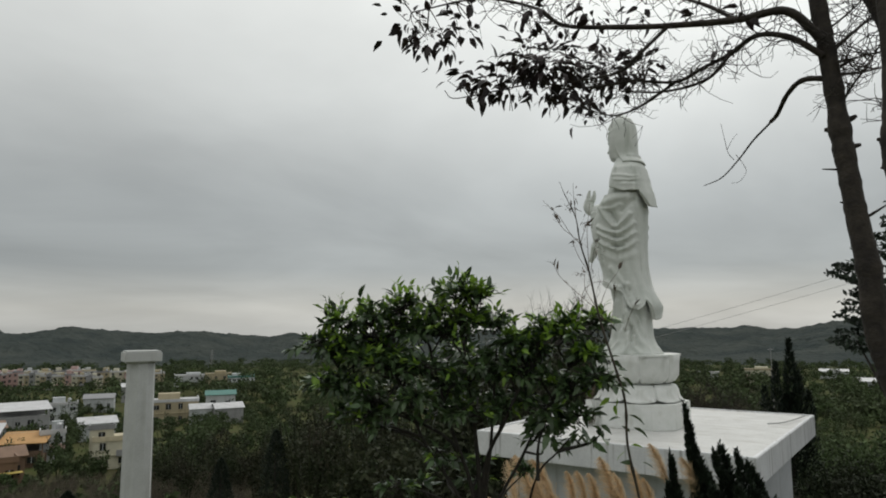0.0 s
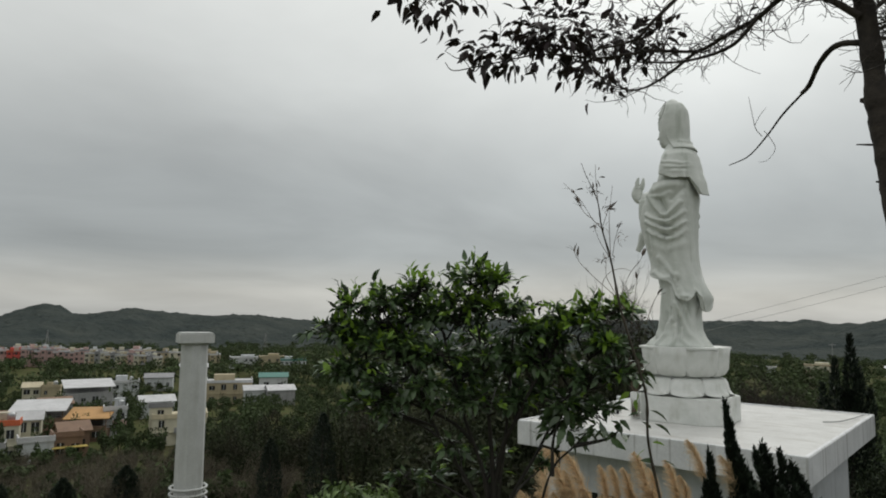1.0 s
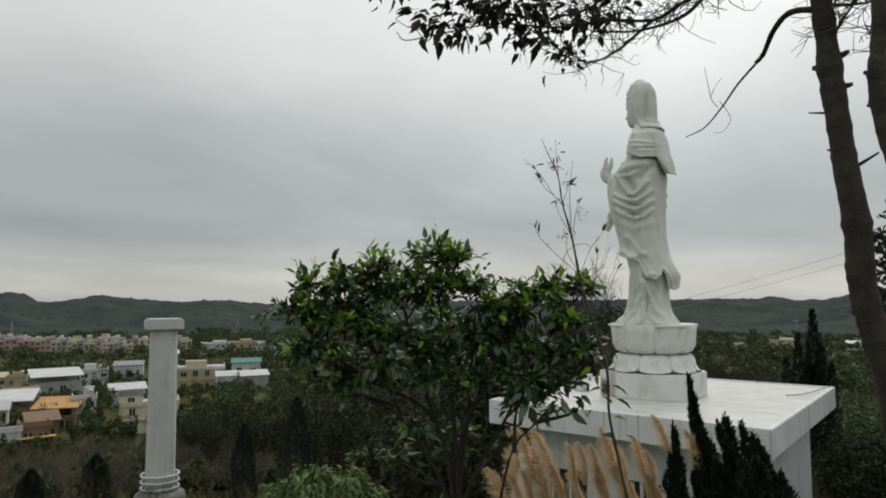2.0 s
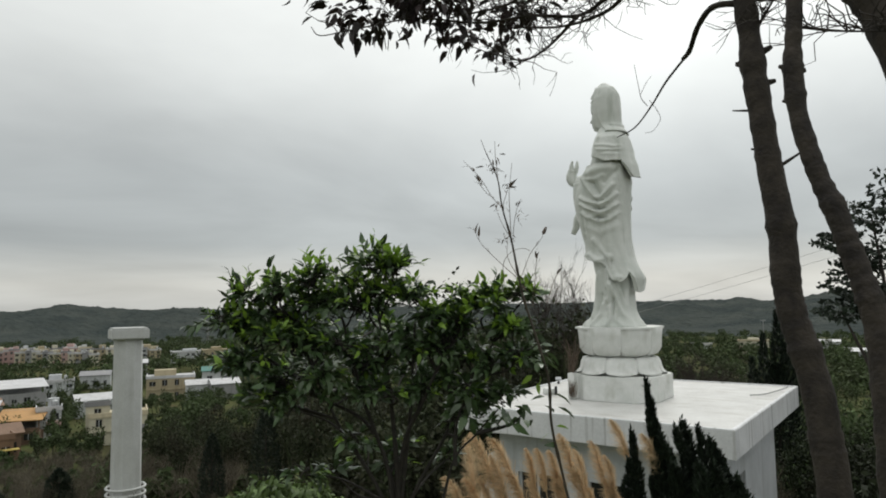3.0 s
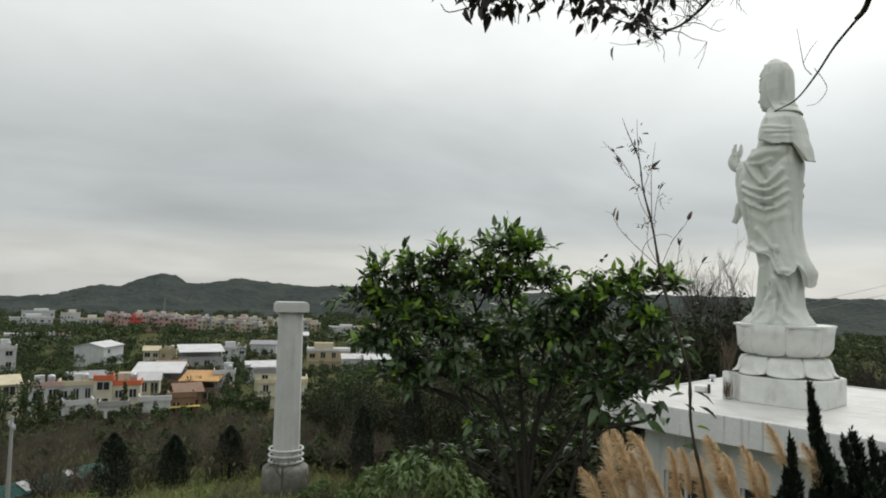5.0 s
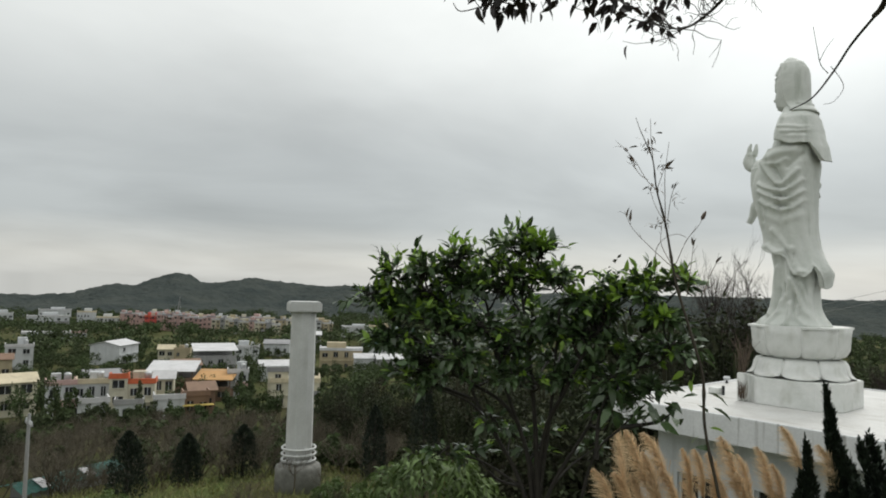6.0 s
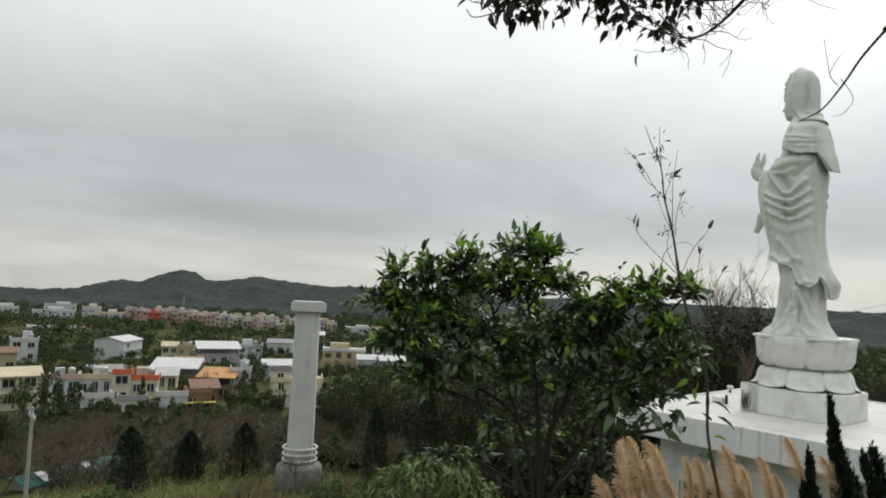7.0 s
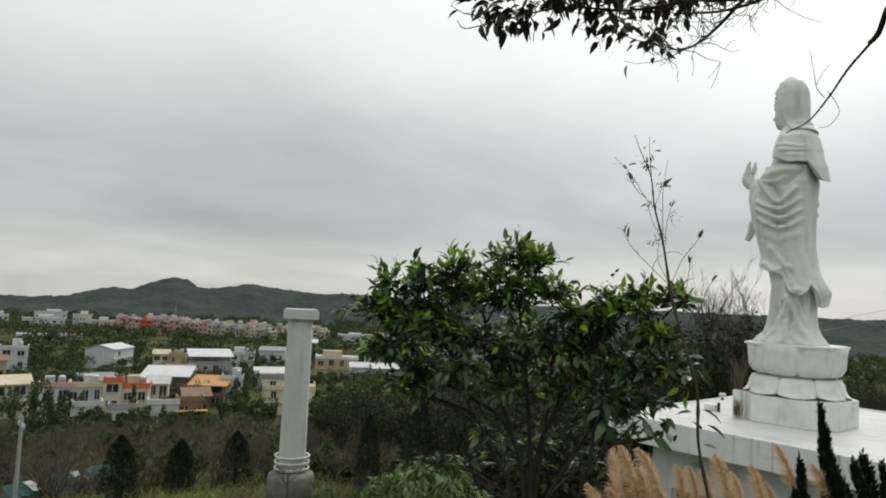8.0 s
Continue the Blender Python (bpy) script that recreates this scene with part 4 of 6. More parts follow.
    # leaf tufts: centre, spread, number
    tufts = [(1.17, -9.86, 2.95, .05, 16), (1.22, -9.81, 2.91, .045, 18), (1.29, -9.77, 2.92, .04, 10), (1.46, -9.65, 2.97, .035, 8), (1.43, -9.65, 2.83, .04, 18), (1.48, -9.61, 2.81, .045, 30), (1.54, -9.57, 2.80, .04, 24), (1.47, -9.61, 2.77, .045, 24),
             (1.41, -9.32, 2.82, .045, 14), (1.40, -9.10, 2.88, .05, 14), (1.35, -9.72, 2.70, .035, 16), (1.41, -9.68, 2.69, .04, 16), (1.30, -9.75, 2.73, .03, 7), (1.60, -9.41, 2.82, .04, 12), (1.67, -9.36, 2.82, .03, 8), (1.60, -9.39, 2.78, .04, 16),
             (1.71, -9.33, 2.85, .03, 7), (1.57, -9.46, 3.01, .05, 14), (1.73, -9.46, 2.97, .03, 5), (1.89, -9.46, 2.90, .02, 3), (1.93, -9.39, 2.77, .02, 3), (2.02, -9.48, 2.86, .02, 3), (1.53, -9.55, 2.755, .045, 16), (1.66, -9.36, 2.77, .035, 8), (1.3, -9.76, 3.14, .08, 26), (1.5, -9.65, 3.16, .08, 24), (1.45, -9.2, 2.80, .045, 8)]
    lines = [p for ctrl, _, _ in br for p in curve_pts([Vector(q) for q in ctrl], 8)]
    tw = Tubes(4)
    for x, y, z, r, n in tufts:
        c = Vector((x, y, z))
        near = min(lines, key=lambda p: (p - c).length)
        for k in range(3):
            e = c + jitter(rng, r * .6)
            tw.add(curve_pts([near - foot, near.lerp(e, .5) + jitter(rng, .012) - foot, e - foot], 4), np.linspace(.002, .001, 9))
    child("twig", tw.mesh("twig", M_BARK), tree)["kind"] = "stuff"
    pos, dirs = [], []
    for x, y, z, r, n in tufts:
        c = Vector((x, y, z + (.03 if z < 2.79 else -.03 if x < 1.3 else -.012)))
        for k in range(int(n * 2.3)):
            o = Vector(rng.normal(0, 1, 3))
            pos.append(c + o * r * 0.85 - foot)
            dirs.append((o.x - .35, o.y - .1, o.z * 0.9 - 0.08))
    child("foliage", mesh_np("foliage", *leaves_np(pos, dirs, rng.uniform(0.020, 0.044, len(pos)), 0.55, rng, 0.5), M_DRYLEAF), tree, "sparse dark red-brown leaves")["kind"] = "stuff"


build_overhead_tree()


def build_reed():
    rng = np.random.default_rng(8)
    shift = Vector((-.024, -.028, 0))
    line = [(1.41, -8.55, 1.07), (1.39, -8.61, 1.34), (1.37, -8.66, 1.55), (1.355, -8.72, 1.72), (1.33, -8.75, 1.86), (1.297, -8.78, 2.008), (1.274, -8.78, 2.103), (1.247, -8.78, 2.24), (1.212, -8.78, 2.36), (1.197, -8.78, 2.461), (1.173, -8.78, 2.52), (1.145, -8.78, 2.579), (1.125, -8.78, 2.63)]
    foot = on_ground(1.46, -8.4)
    reed = empty("dry_cane", Matrix.Translation(foot), "tall thin dark cane with withered tufts and few green leaves", "cane plant")
    l = curve_pts([Vector((0, 0, 0))] + [Vector(p) + (shift if p[2] < 1.7 else Vector()) - foot for p in line], 6)
    t = Tubes(7)
    rad = np.interp(np.linspace(0, 1, len(l)), (0, .55, .75, 1), (0.0056, 0.0042, 0.0024, 0.0009))
    for i in range(8, len(l), 7):
        rad[i] *= 1.4
    t.add(l, rad)
    child("stem", t.mesh("stem", M_CANE), reed)
    # side shoots: their line (x, z), how much of the tip is a withered spike
    shoots = (([(1.212, 2.36), (1.176, 2.399), (1.128, 2.479), (1.058, 2.553)], .35), ([(1.176, 2.399), (1.136, 2.427), (1.093, 2.488)], .25), ([(1.247, 2.24), (1.244, 2.387), (1.248, 2.435), (1.261, 2.522)], 0), ([(1.247, 2.24), (1.195, 2.306), (1.156, 2.375)], .1),
              ([(1.255, 2.249), (1.277, 2.312), (1.308, 2.371)], .2), ([(1.281, 2.084), (1.198, 2.153), (1.117, 2.229), (1.083, 2.292)], .3), ([(1.27, 2.10), (1.22, 2.172), (1.21, 2.231), (1.196, 2.248)], .1), ([(1.289, 2.103), (1.315, 2.179), (1.346, 2.226), (1.36, 2.263)], .2),
              ([(1.211, 2.084), (1.22, 2.152), (1.262, 2.19), (1.314, 2.198), (1.349, 2.186)], 0), ([(1.328, 1.991), (1.352, 2.122), (1.361, 2.163)], .15), ([(1.387, 2.002), (1.415, 2.067), (1.446, 2.116)], .15), ([(1.197, 2.461), (1.193, 2.542), (1.196, 2.612)], 0), ([(1.212, 2.36), (1.231, 2.418), (1.237, 2.441)], .2))
    tw, pos, dirs, size = Tubes(4), [], [], []
    for k, (ctrl, spike) in enumerate(shoots):
        depth = rng.uniform(-.05, .05)
        run = curve_pts([Vector((x, -8.78 + depth * i / 2, z)) - foot for i, (x, z) in enumerate(ctrl)], 6)
        n = len(run)
        tw.add(run, np.linspace(.0014, .0007, n))
        d = (run[-1] - run[-3]).normalized()
        for q in range(int(16 * spike)):
            u = 1 - spike * rng.random()
            pos.append(run[int(u * (n - 1))] + Vector(rng.normal(0, .002, 3)))
            dirs.append(d + Vector(rng.normal(0, .16, 3)))
            size.append(rng.uniform(.02, .045))
        if spike:
            for q in range(3):
                p = run[int(rng.integers(n // 2, n))]
                e = (d + Vector(rng.normal(0, .5, 3))).normalized() * rng.uniform(.015, .04)
                tw.add([p, p + e], (.0008, .0005))
    # withered tufts at the nodes
    for (x, z), n, sp in (((1.168, 2.51), 22, .012), ((1.18, 2.55), 12, .022), ((1.237, 2.435), 12, .012), ((1.208, 2.368), 12, .016), ((1.248, 2.25), 18, .010), ((1.29, 2.32), 8, .014), ((1.196, 2.24), 5, .008), ((1.283, 2.085), 8, .016)):
        for q in range(n):
            pos.append(Vector((x, -8.78, z)) - foot + Vector(rng.normal(0, sp, 3)))
            dirs.append((rng.normal(0, .7), rng.normal(0, .5), rng.normal(.15, .6)))
            size.append(rng.uniform(.012, .038))
    child("side_shoot", tw.mesh("side_shoot", M_REED), reed)["kind"] = "stuff"
    child("withered_leaves", mesh_np("withered_leaves", *leaves_np(pos, dirs, size, 0.24, rng), M_REED), reed, "brown withered leaves")
    for name, leaves, material, label in (("green_leaf", (((1.29, -8.76, 1.74), 0.05, (-0.5, -0.5, -0.5)), ((1.31, -8.74, 1.74), 0.045, (0.3, 0.3, -0.9)), ((1.3, -8.74, 1.71), 0.04, (0.1, 0.1, -1)), ((1.33, -8.7, 1.53), 0.06, (-0.6, -0.6, -0.4)), ((1.34, -8.68, 1.55), 0.045, (0.6, 0.7, 0.05))), M_YOUNG, "green leaf of the cane"),
                                          ("dark_leaf", (((1.33, -8.72, 1.82), 0.06, (0.6, 0.7, -0.35)), ((1.32, -8.74, 1.85), 0.05, (0.6, 0.7, 0.1)), ((1.34, -8.7, 1.67), 0.07, (0.7, 0.7, -0.1)), ((1.32, -8.72, 1.66), 0.05, (-0.6, -0.7, 0.2)), ((1.35, -8.68, 1.62), 0.07, (0.65, 0.7, -0.3)), ((1.34, -8.69, 1.6), 0.05, (-0.3, -0.4, 0.6)), ((1.36, -8.65, 1.48), 0.06, (0.6, 0.7, 0)), ((1.34, -8.67, 1.48), 0.05, (-0.6, -0.7, 0.1)), ((1.32, -8.73, 1.78), 0.05, (0.5, 0.6, -0.5)), ((1.31, -8.75, 1.79), 0.05, (-0.6, -0.6, 0.1))), M_LEAF, "dark drooping leaf of the cane")):
        for p, s, d in leaves:
            child(name, mesh_np(name, *leaves_np([Vector(p) + Vector((.012, .014, 0)) - foot], [d], [s], 0.42, rng, .5), material), reed, label)


build_reed()


def plume_mesh(rng):
    """A feathery grass plume: thin curved hairs hanging to one side of a bent stalk."""
    v, f = [], []
    axis = curve_pts([(0, 0, 0), (0.004, 0, 0.16), (0.018, 0, 0.31), (0.055, 0, 0.43)], 12)
    for i, p in enumerate(axis[1:]):
        s = i / len(axis)
        for k in range(30):
            a = rng.uniform(0, 2 * math.pi)
            w = 0.066 * (0.15 + 0.85 * math.sin(math.pi * (0.15 + 0.8 * s))) * (1.05 - s) ** 0.6 * rng.uniform(0.2, 1.9)
            d = Vector((math.cos(a) * 0.8 + 0.35, math.sin(a) * 0.8, rng.uniform(0.7, 1.7))).normalized()
            q1 = p + d * w * 0.8
            q2 = p + d * w * 1.6 + Vector((0.045 * rng.random(), 0, -0.012))
            side = d.cross(Vector(rng.normal(0, 1, 3))).normalized() * 0.0014
            n = len(v)
            v += [p - side, p + side, q1 + side, q1 - side, q2 + side * .4, q2 - side * .4]
            f += [(n, n + 1, n + 2, n + 3), (n + 3, n + 2, n + 4, n + 5)]
    return mesh_np("plume", [tuple(q) for q in v], f, M_PLUME)


def build_plumes():
    rng = np.random.default_rng(21)
    meshes = [plume_mesh(rng) for _ in range(4)]
    tips = [(-0.43, -6.50, 1.00, 1.00), (-0.25, -6.50, 1.14, 1.15), (-0.18, -6.30, 1.05, 1.00), (-0.07, -6.20, 0.93, 0.80), (0.09, -6.10, 0.91, 0.90), (0.24, -6.10, 1.08, 1.05), (0.28, -6.00, 0.91, 0.80), (0.42, -6.00, 0.99, 0.80), (0.50, -6.00, 0.89, 0.90), (0.62, -6.00, 1.18, 0.75), (0.89, -6.10, 1.13, 0.80), (-0.38, -6.60, 0.78, 1.10), (-0.26, -6.50, 0.75, 1.00), (0.03, -6.20, 0.93, 0.80), (-0.17, -6.40, 0.87, 1.00), (0.17, -6.10, 0.75, 0.90)]
    tips += [(x + .06, y + .06, z - .24, s * .95) for x, y, z, s in tips[:9]]
    for i, (x, y, z, s) in enumerate(tips):
        turn = 228 + rng.normal(0, 28)
        lean = rng.uniform(2, 20)
        h = 0.42 * s
        neck = Vector((x, y, z - 0.05 - h * 1.02))
        fx, fy = x + rng.normal(0.12, 0.08), y + rng.normal(0.1, 0.08)
        g = on_ground(fx, fy)
        th = empty("pampas_plume", Matrix.Translation(g), "straw-coloured feathery grass plume on a tall stalk", "pampas grass", "grass plumes before the hall")
        t = Tubes(5)
        l = curve_pts([(0, 0, 0), (neck - g) * 0.55 + Vector((0.03, 0, 0)), neck - g, neck - g + Vector((0, 0, h * 0.5))], 5)
        t.add(l, np.linspace(0.005, 0.002, len(l)))
        child("stalk", t.mesh("stalk", M_PLUME), th)
        child("plume", meshes[i % 4], th, m=Matrix.Translation(neck - g) @ pose(0, 0, 0, 0, lean, turn) @ Matrix.Diagonal((s * 1.0, s * .95, s * 1.0, 1)))
    # long grass leaves at the foot
    pos, dirs, size = [], [], []
    for k in range(900):
        x, y = rng.normal(0.25, 0.6), rng.normal(-6.2, 0.55)
        pos.append(on_ground(x, y))
        dirs.append((rng.normal(0, .35), rng.normal(0, .35), 1.0))
        size.append(rng.uniform(0.8, 1.9))
    ob = new("tall_grass", mesh_np("tall_grass", *leaves_np(pos, dirs, size, 0.012, rng, 0.3), M_GRASS))
    tagged(ob, "tuft of long green and straw grass leaves on the slope", "grass", kind="stuff")


build_plumes()


def spray_lobe(pos, rng, foot, top, width, n, size, lean=(0, 0), taper=1.0):
    """Fills a flame-shaped lobe with upright scale-leaf sprays."""
    ragged, wave = rng.uniform(0, 6), 0.28 if size < .1 else 0.07
    for k in range(n):
        s = rng.random() ** 0.8
        w = width * (1 - s ** taper) ** 0.75 * (0.35 + 0.65 * rng.random() ** 0.4) * (1 - wave + wave * math.sin(s * 19 + ragged))
        a = rng.uniform(0, 2 * math.pi)
        p = foot.lerp(top, s) + Vector((math.cos(a) * w + lean[0] * s * s, math.sin(a) * w + lean[1] * s * s, rng.normal(0, .02)))
        pos.append((p, Vector((math.cos(a) * 0.45, math.sin(a) * 0.45, 1.0)), size * rng.uniform(.6, 1.4)))


def conifer(name, x, y, lobes, material, seed, n, size, label, group="", trunk=0.05):
    rng = np.random.default_rng(seed)
    g = on_ground(x, y)
    th = empty(name, Matrix.Translation(g), label, "conifer", group)
    items = []
    for (ax, ay, az), (bx, by, bz), w, share, lean in lobes:
        spray_lobe(items, rng, Vector((ax, ay, az)) - Vector((0, 0, g.z)) - Vector((x, y, 0)), Vector((bx, by, bz)) - Vector((x, y, g.z)), w, int(n * share), size, lean[:2], lean[2] if len(lean) > 2 else 1.0)
    p, d, s = zip(*items)
    t = Tubes(8)
    top = max((b[2] for _, b, *_ in lobes)) - g.z
    t.add([(0, 0, 0), (0, 0, top * .4), (0, 0, top * .85)], (trunk, trunk * .7, trunk * .15))
    child("trunk", t.mesh("trunk", M_BARK), th)
    child("foliage", mesh_np("foliage", *leaves_np(p, d, s, 0.3, rng, 0.2), material), th)
    return th


TIPS = np.random.default_rng(17)
FLAMES = [((0.75, -6.1, .35), (0.68, -6.1, 1.02), .075, .10, (0, 0)), ((0.70, -6.1, .1), (0.66, -6.12, .82), .12, .16, (0, 0, 2.0))]
# the low arching mass, its ridge falling off to one side
for x, z, w in ((.93, .88, .09), (1.0, 1.03, .08), (1.06, 1.10, .075), (1.12, 1.10, .08), (1.19, 1.08, .09), (1.26, 1.03, .09), (1.32, .97, .10), (1.38, .90, .10), (1.42, .80, .10), (1.15, .93, .16), (1.24, .88, .17), (1.05, .86, .15), (.88, .72, .14), (1.34, .74, .15), (.96, .62, .2), (1.2, .62, .26), (.78, .6, .2)):
    FLAMES.append(((x + .10, -6.02, z - .75), (x + TIPS.normal(0, .02), -6.1 + TIPS.normal(0, .06), z + TIPS.normal(0, .015)), w, .17 if w > .12 else .12, (-.07, TIPS.normal(0, .03), 2.2)))
conifer("small_cypress", 0.85, -6.05, [((0.90, -6.1, .35), (0.80, -6.1, 1.40), .05, .10, (0, 0, 1.4)), ((0.93, -6.08, .3), (0.832, -6.1, 1.27), .06, .10, (0, 0, 1.6)), ((0.93, -6.1, .3), (0.815, -6.12, 1.17), .055, .08, (0, 0, 1.6)), ((0.95, -6.06, .2), (0.868, -6.1, 1.10), .07, .12, (.0, 0, 1.8)), ((0.90, -6.1, .0), (0.87, -6.1, .95), .10, .14, (.0, 0, 2.2))] + FLAMES, M_CONIFER, 3, 15000, 0.038, "small dark ragged cypress with twisted upright tips")
conifer("cypress", -2.0, 15.4, [((-1.9, 15.4, -4.5), (-1.9, 15.35, 1.45), .55, .45, (0, 0, 1.3)), ((-2.4, 15.3, -3.5), (-2.36, 15.25, .66), .34, .2, (0, 0, 1.6)), ((-1.75, 15.4, -4.8), (-1.7, 15.4, .35), .55, .35, (0, 0, 2.0)), ((-2.1, 15.4, -5.0), (-2.0, 15.4, -.4), .95, .4, (0, 0, 2.2)), ((-2.55, 15.3, -4.0), (-2.75, 15.2, -.2), .35, .15, (0, 0, 1.8)), ((-1.5, 15.5, -4.0), (-1.38, 15.45, -.3), .38, .15, (0, 0, 1.8))], M_CONIFER, 4, 5200, 0.15, "tall dark conical cypress behind the hall", trunk=.12)
CYP = [(-30.1, -1.2, -5.65, .80), (-32.55, 2.45, -6.65, .74), (-32.85, 5.6, -6.6, .84), (-28.4, 11.2, -5.4, .68), (-24.15, 11.2, -3.6, 0.8)]
for i, (x, y, z, w) in enumerate(CYP):
    g = ground_z(x, y)
    conifer("cypress", x, y, [((x, y, g - .1), (x, y, z + .65), w * 1.15, .9, (0, 0, 2.8)), ((x + .3, y + .2, g), (x + .3, y + .1, z + .1), w * .6, .2, (0, 0, 2.0)), ((x - .3, y, g), (x - .28, y, z + .25), w * .5, .2, (0, 0, 1.8))], M_CONIFER, 40 + i, 4200, 0.12, "dark green clipped cypress on the grassy slope", "cypresses on the slope", .1)


def build_pale_bush():
    rng = np.random.default_rng(71)
    foot = on_ground(-2.85, -6.3)
    th = empty("pale_bush", Matrix.Translation(foot), "pale green bush with drooping pointed leaves on the slope", "bush")
    wood, pos, dirs = Tubes(5), [], []
    for x, y, z, r in ((-3.15, -6.55, -.05, .28), (-2.95, -6.35, .08, .3), (-2.74, -6.1, .06, .27), (-2.6, -5.95, -.1, .24), (-2.8, -6.15, -.3, .4), (-3.2, -6.6, -.4, .4), (-2.4, -5.8, -.4, .4)):
        c = Vector((x, y, z)) - foot
        wood.add(curve_pts([(0, 0, 0), c * .5 + jitter(rng, .05), c], 5), np.linspace(.02, .006, 11))
        for k in range(210):
            o = Vector(rng.normal(0, 1, 3)).normalized()
            o.z = abs(o.z) * .9 - .15
            p = c + o * r * rng.uniform(.5, 1.05)
            pos.append(p)
            dirs.append((o.x + rng.normal(0, .4), o.y + rng.normal(0, .4), -.25 + rng.normal(0, .4)))
    child("stem", wood.mesh("stem", M_STEM), th)
    child("foliage", mesh_np("foliage", *leaves_np(pos, dirs, rng.uniform(.06, .125, len(pos)), .36, rng, .6), M_BRIGHTBUSH), th)["kind"] = "stuff"


build_pale_bush()


# ---- woods, brush and single trees ----
def polar(az, r):
    a = radians(az)
    return HUB[0] + r * math.sin(a), HUB[1] + r * math.cos(a)


def crown_points(rng, n, clumps=11, flat=0.75):
    """Places in a ragged crown of one metre height and width, base at 0."""
    c = rng.normal(0, 1, (clumps, 3))
    c /= np.linalg.norm(c, axis=1, keepdims=True)
    c *= rng.uniform(0.1, 0.36, (clumps, 1))
    c[:, 2] = np.abs(c[:, 2]) * 1.3 + rng.uniform(0.1, 0.45, clumps)
    k = rng.integers(0, clumps, n)
    o = rng.normal(0, 1, (n, 3))
    o /= np.linalg.norm(o, axis=1, keepdims=True)
    o *= (rng.uniform(0.4, 1.0, (n, 1)) ** 0.6) * rng.uniform(0.10, 0.2, (clumps, 1))[k]
    p = c[k] + o
    p[:, 2] *= 0.9
    return p


CROWNS = []
for s in range(6):
    CROWNS.append(crown_points(np.random.default_rng(100 + s), 1700, 15))


def woods(name, spots, material, leaf, label, seed, keep=620):
    """One object for a stand of trees that nobody could count. spots: x, y, height, width."""
    rng = np.random.default_rng(seed)
    V, F, n = [], [], 0
    for i, (x, y, h, w) in enumerate(spots):
        h *= 1.25
        c = CROWNS[int(rng.integers(6))]
        c = c[rng.permutation(len(c))[:keep]]
        a = rng.uniform(0, 2 * math.pi)
        R = np.array(((math.cos(a), -math.sin(a), 0), (math.sin(a), math.cos(a), 0), (0, 0, 1)))
        p = (c @ R.T) * np.array((w, w, h * 0.85)) + np.array((x, y, ground_z(x, y) + h * 0.12))
        v, f = cards_np(p, np.full(len(p), leaf), rng)
        V.append(v)
        F.append(f + n)
        n += len(v)
        g = ground_z(x, y)
        t = Tubes(4)
        for q in range(3):
            dx, dy = rng.normal(0, w * .12), rng.normal(0, w * .12)
            t.add([(x, y, g - .2), (x + dx * .4, y + dy * .4, g + h * .3), (x + dx, y + dy, g + h * .7)], (h * .014, h * .01, h * .004))
        V.append(np.array(t.v))
        F.append(np.array(t.f) + n)
        n += len(t.v)
    ob = new(name, mesh_np(name, np.concatenate(V), np.concatenate(F), material))
    tagged(ob, label, "woodland", kind="stuff")


def twig_template(seed, depth=4):
    rng = np.random.default_rng(seed)
    t = Tubes(3)

    def grow(p, d, s, r, k):
        e = p + d * s
        m = p + d * s * .5 + Vector(rng.normal(0, s * .06, 3))
        t.add([p, m, e], (r, r * .8, r * .6))
        if k == 0:
            return
        for q in range(int(rng.integers(2, 5))):
            nd = (d + Vector(rng.normal(0, .55, 3)) + Vector((0, 0, .12))).normalized()
            grow(p.lerp(e, rng.uniform(.5, 1)), nd, s * rng.uniform(.55, .85), r * .55, k - 1)

    for q in range(4):
        grow(Vector((0, 0, 0)), Vector((rng.normal(0, .4), rng.normal(0, .4), 1)).normalized(), 0.30, .012, depth)
    return np.array(t.v), np.array(t.f)


TWIGS = [twig_template(200 + s) for s in range(4)]


def brush(name, spots, label, seed, thick=1.0):
    rng = np.random.default_rng(seed)
    V, F, n = [], [], 0
    for x, y, h, w in spots:
        v, f = TWIGS[int(rng.integers(4))]
        a = rng.uniform(0, 2 * math.pi)
        R = np.array(((math.cos(a), -math.sin(a), 0), (math.sin(a), math.cos(a), 0), (0, 0, 1)))
        V.append((v @ R.T) * np.array((w, w, h)) + np.array((x, y, ground_z(x, y) - .05)))
        F.append(f + n)
        n += len(v)
    ob = new(name, mesh_np(name, np.concatenate(V), np.concatenate(F), M_BARE))
    tagged(ob, label, "brush", kind="stuff")


def scatter(rng, n, az, r, h, w, even=False):
    out = []
    for k in range(n):
        rr = rng.uniform(*r) if not even else math.exp(rng.uniform(math.log(r[0]), math.log(r[1])))
        x, y = polar(rng.uniform(*az), rr)
        if -6.3 < x < 1.2 and -1.2 < y < 7.2:
            continue
        hh = rng.uniform(*h)
        out.append((x, y, hh, hh * rng.uniform(*w)))
    return out


RNG = np.random.default_rng(77)
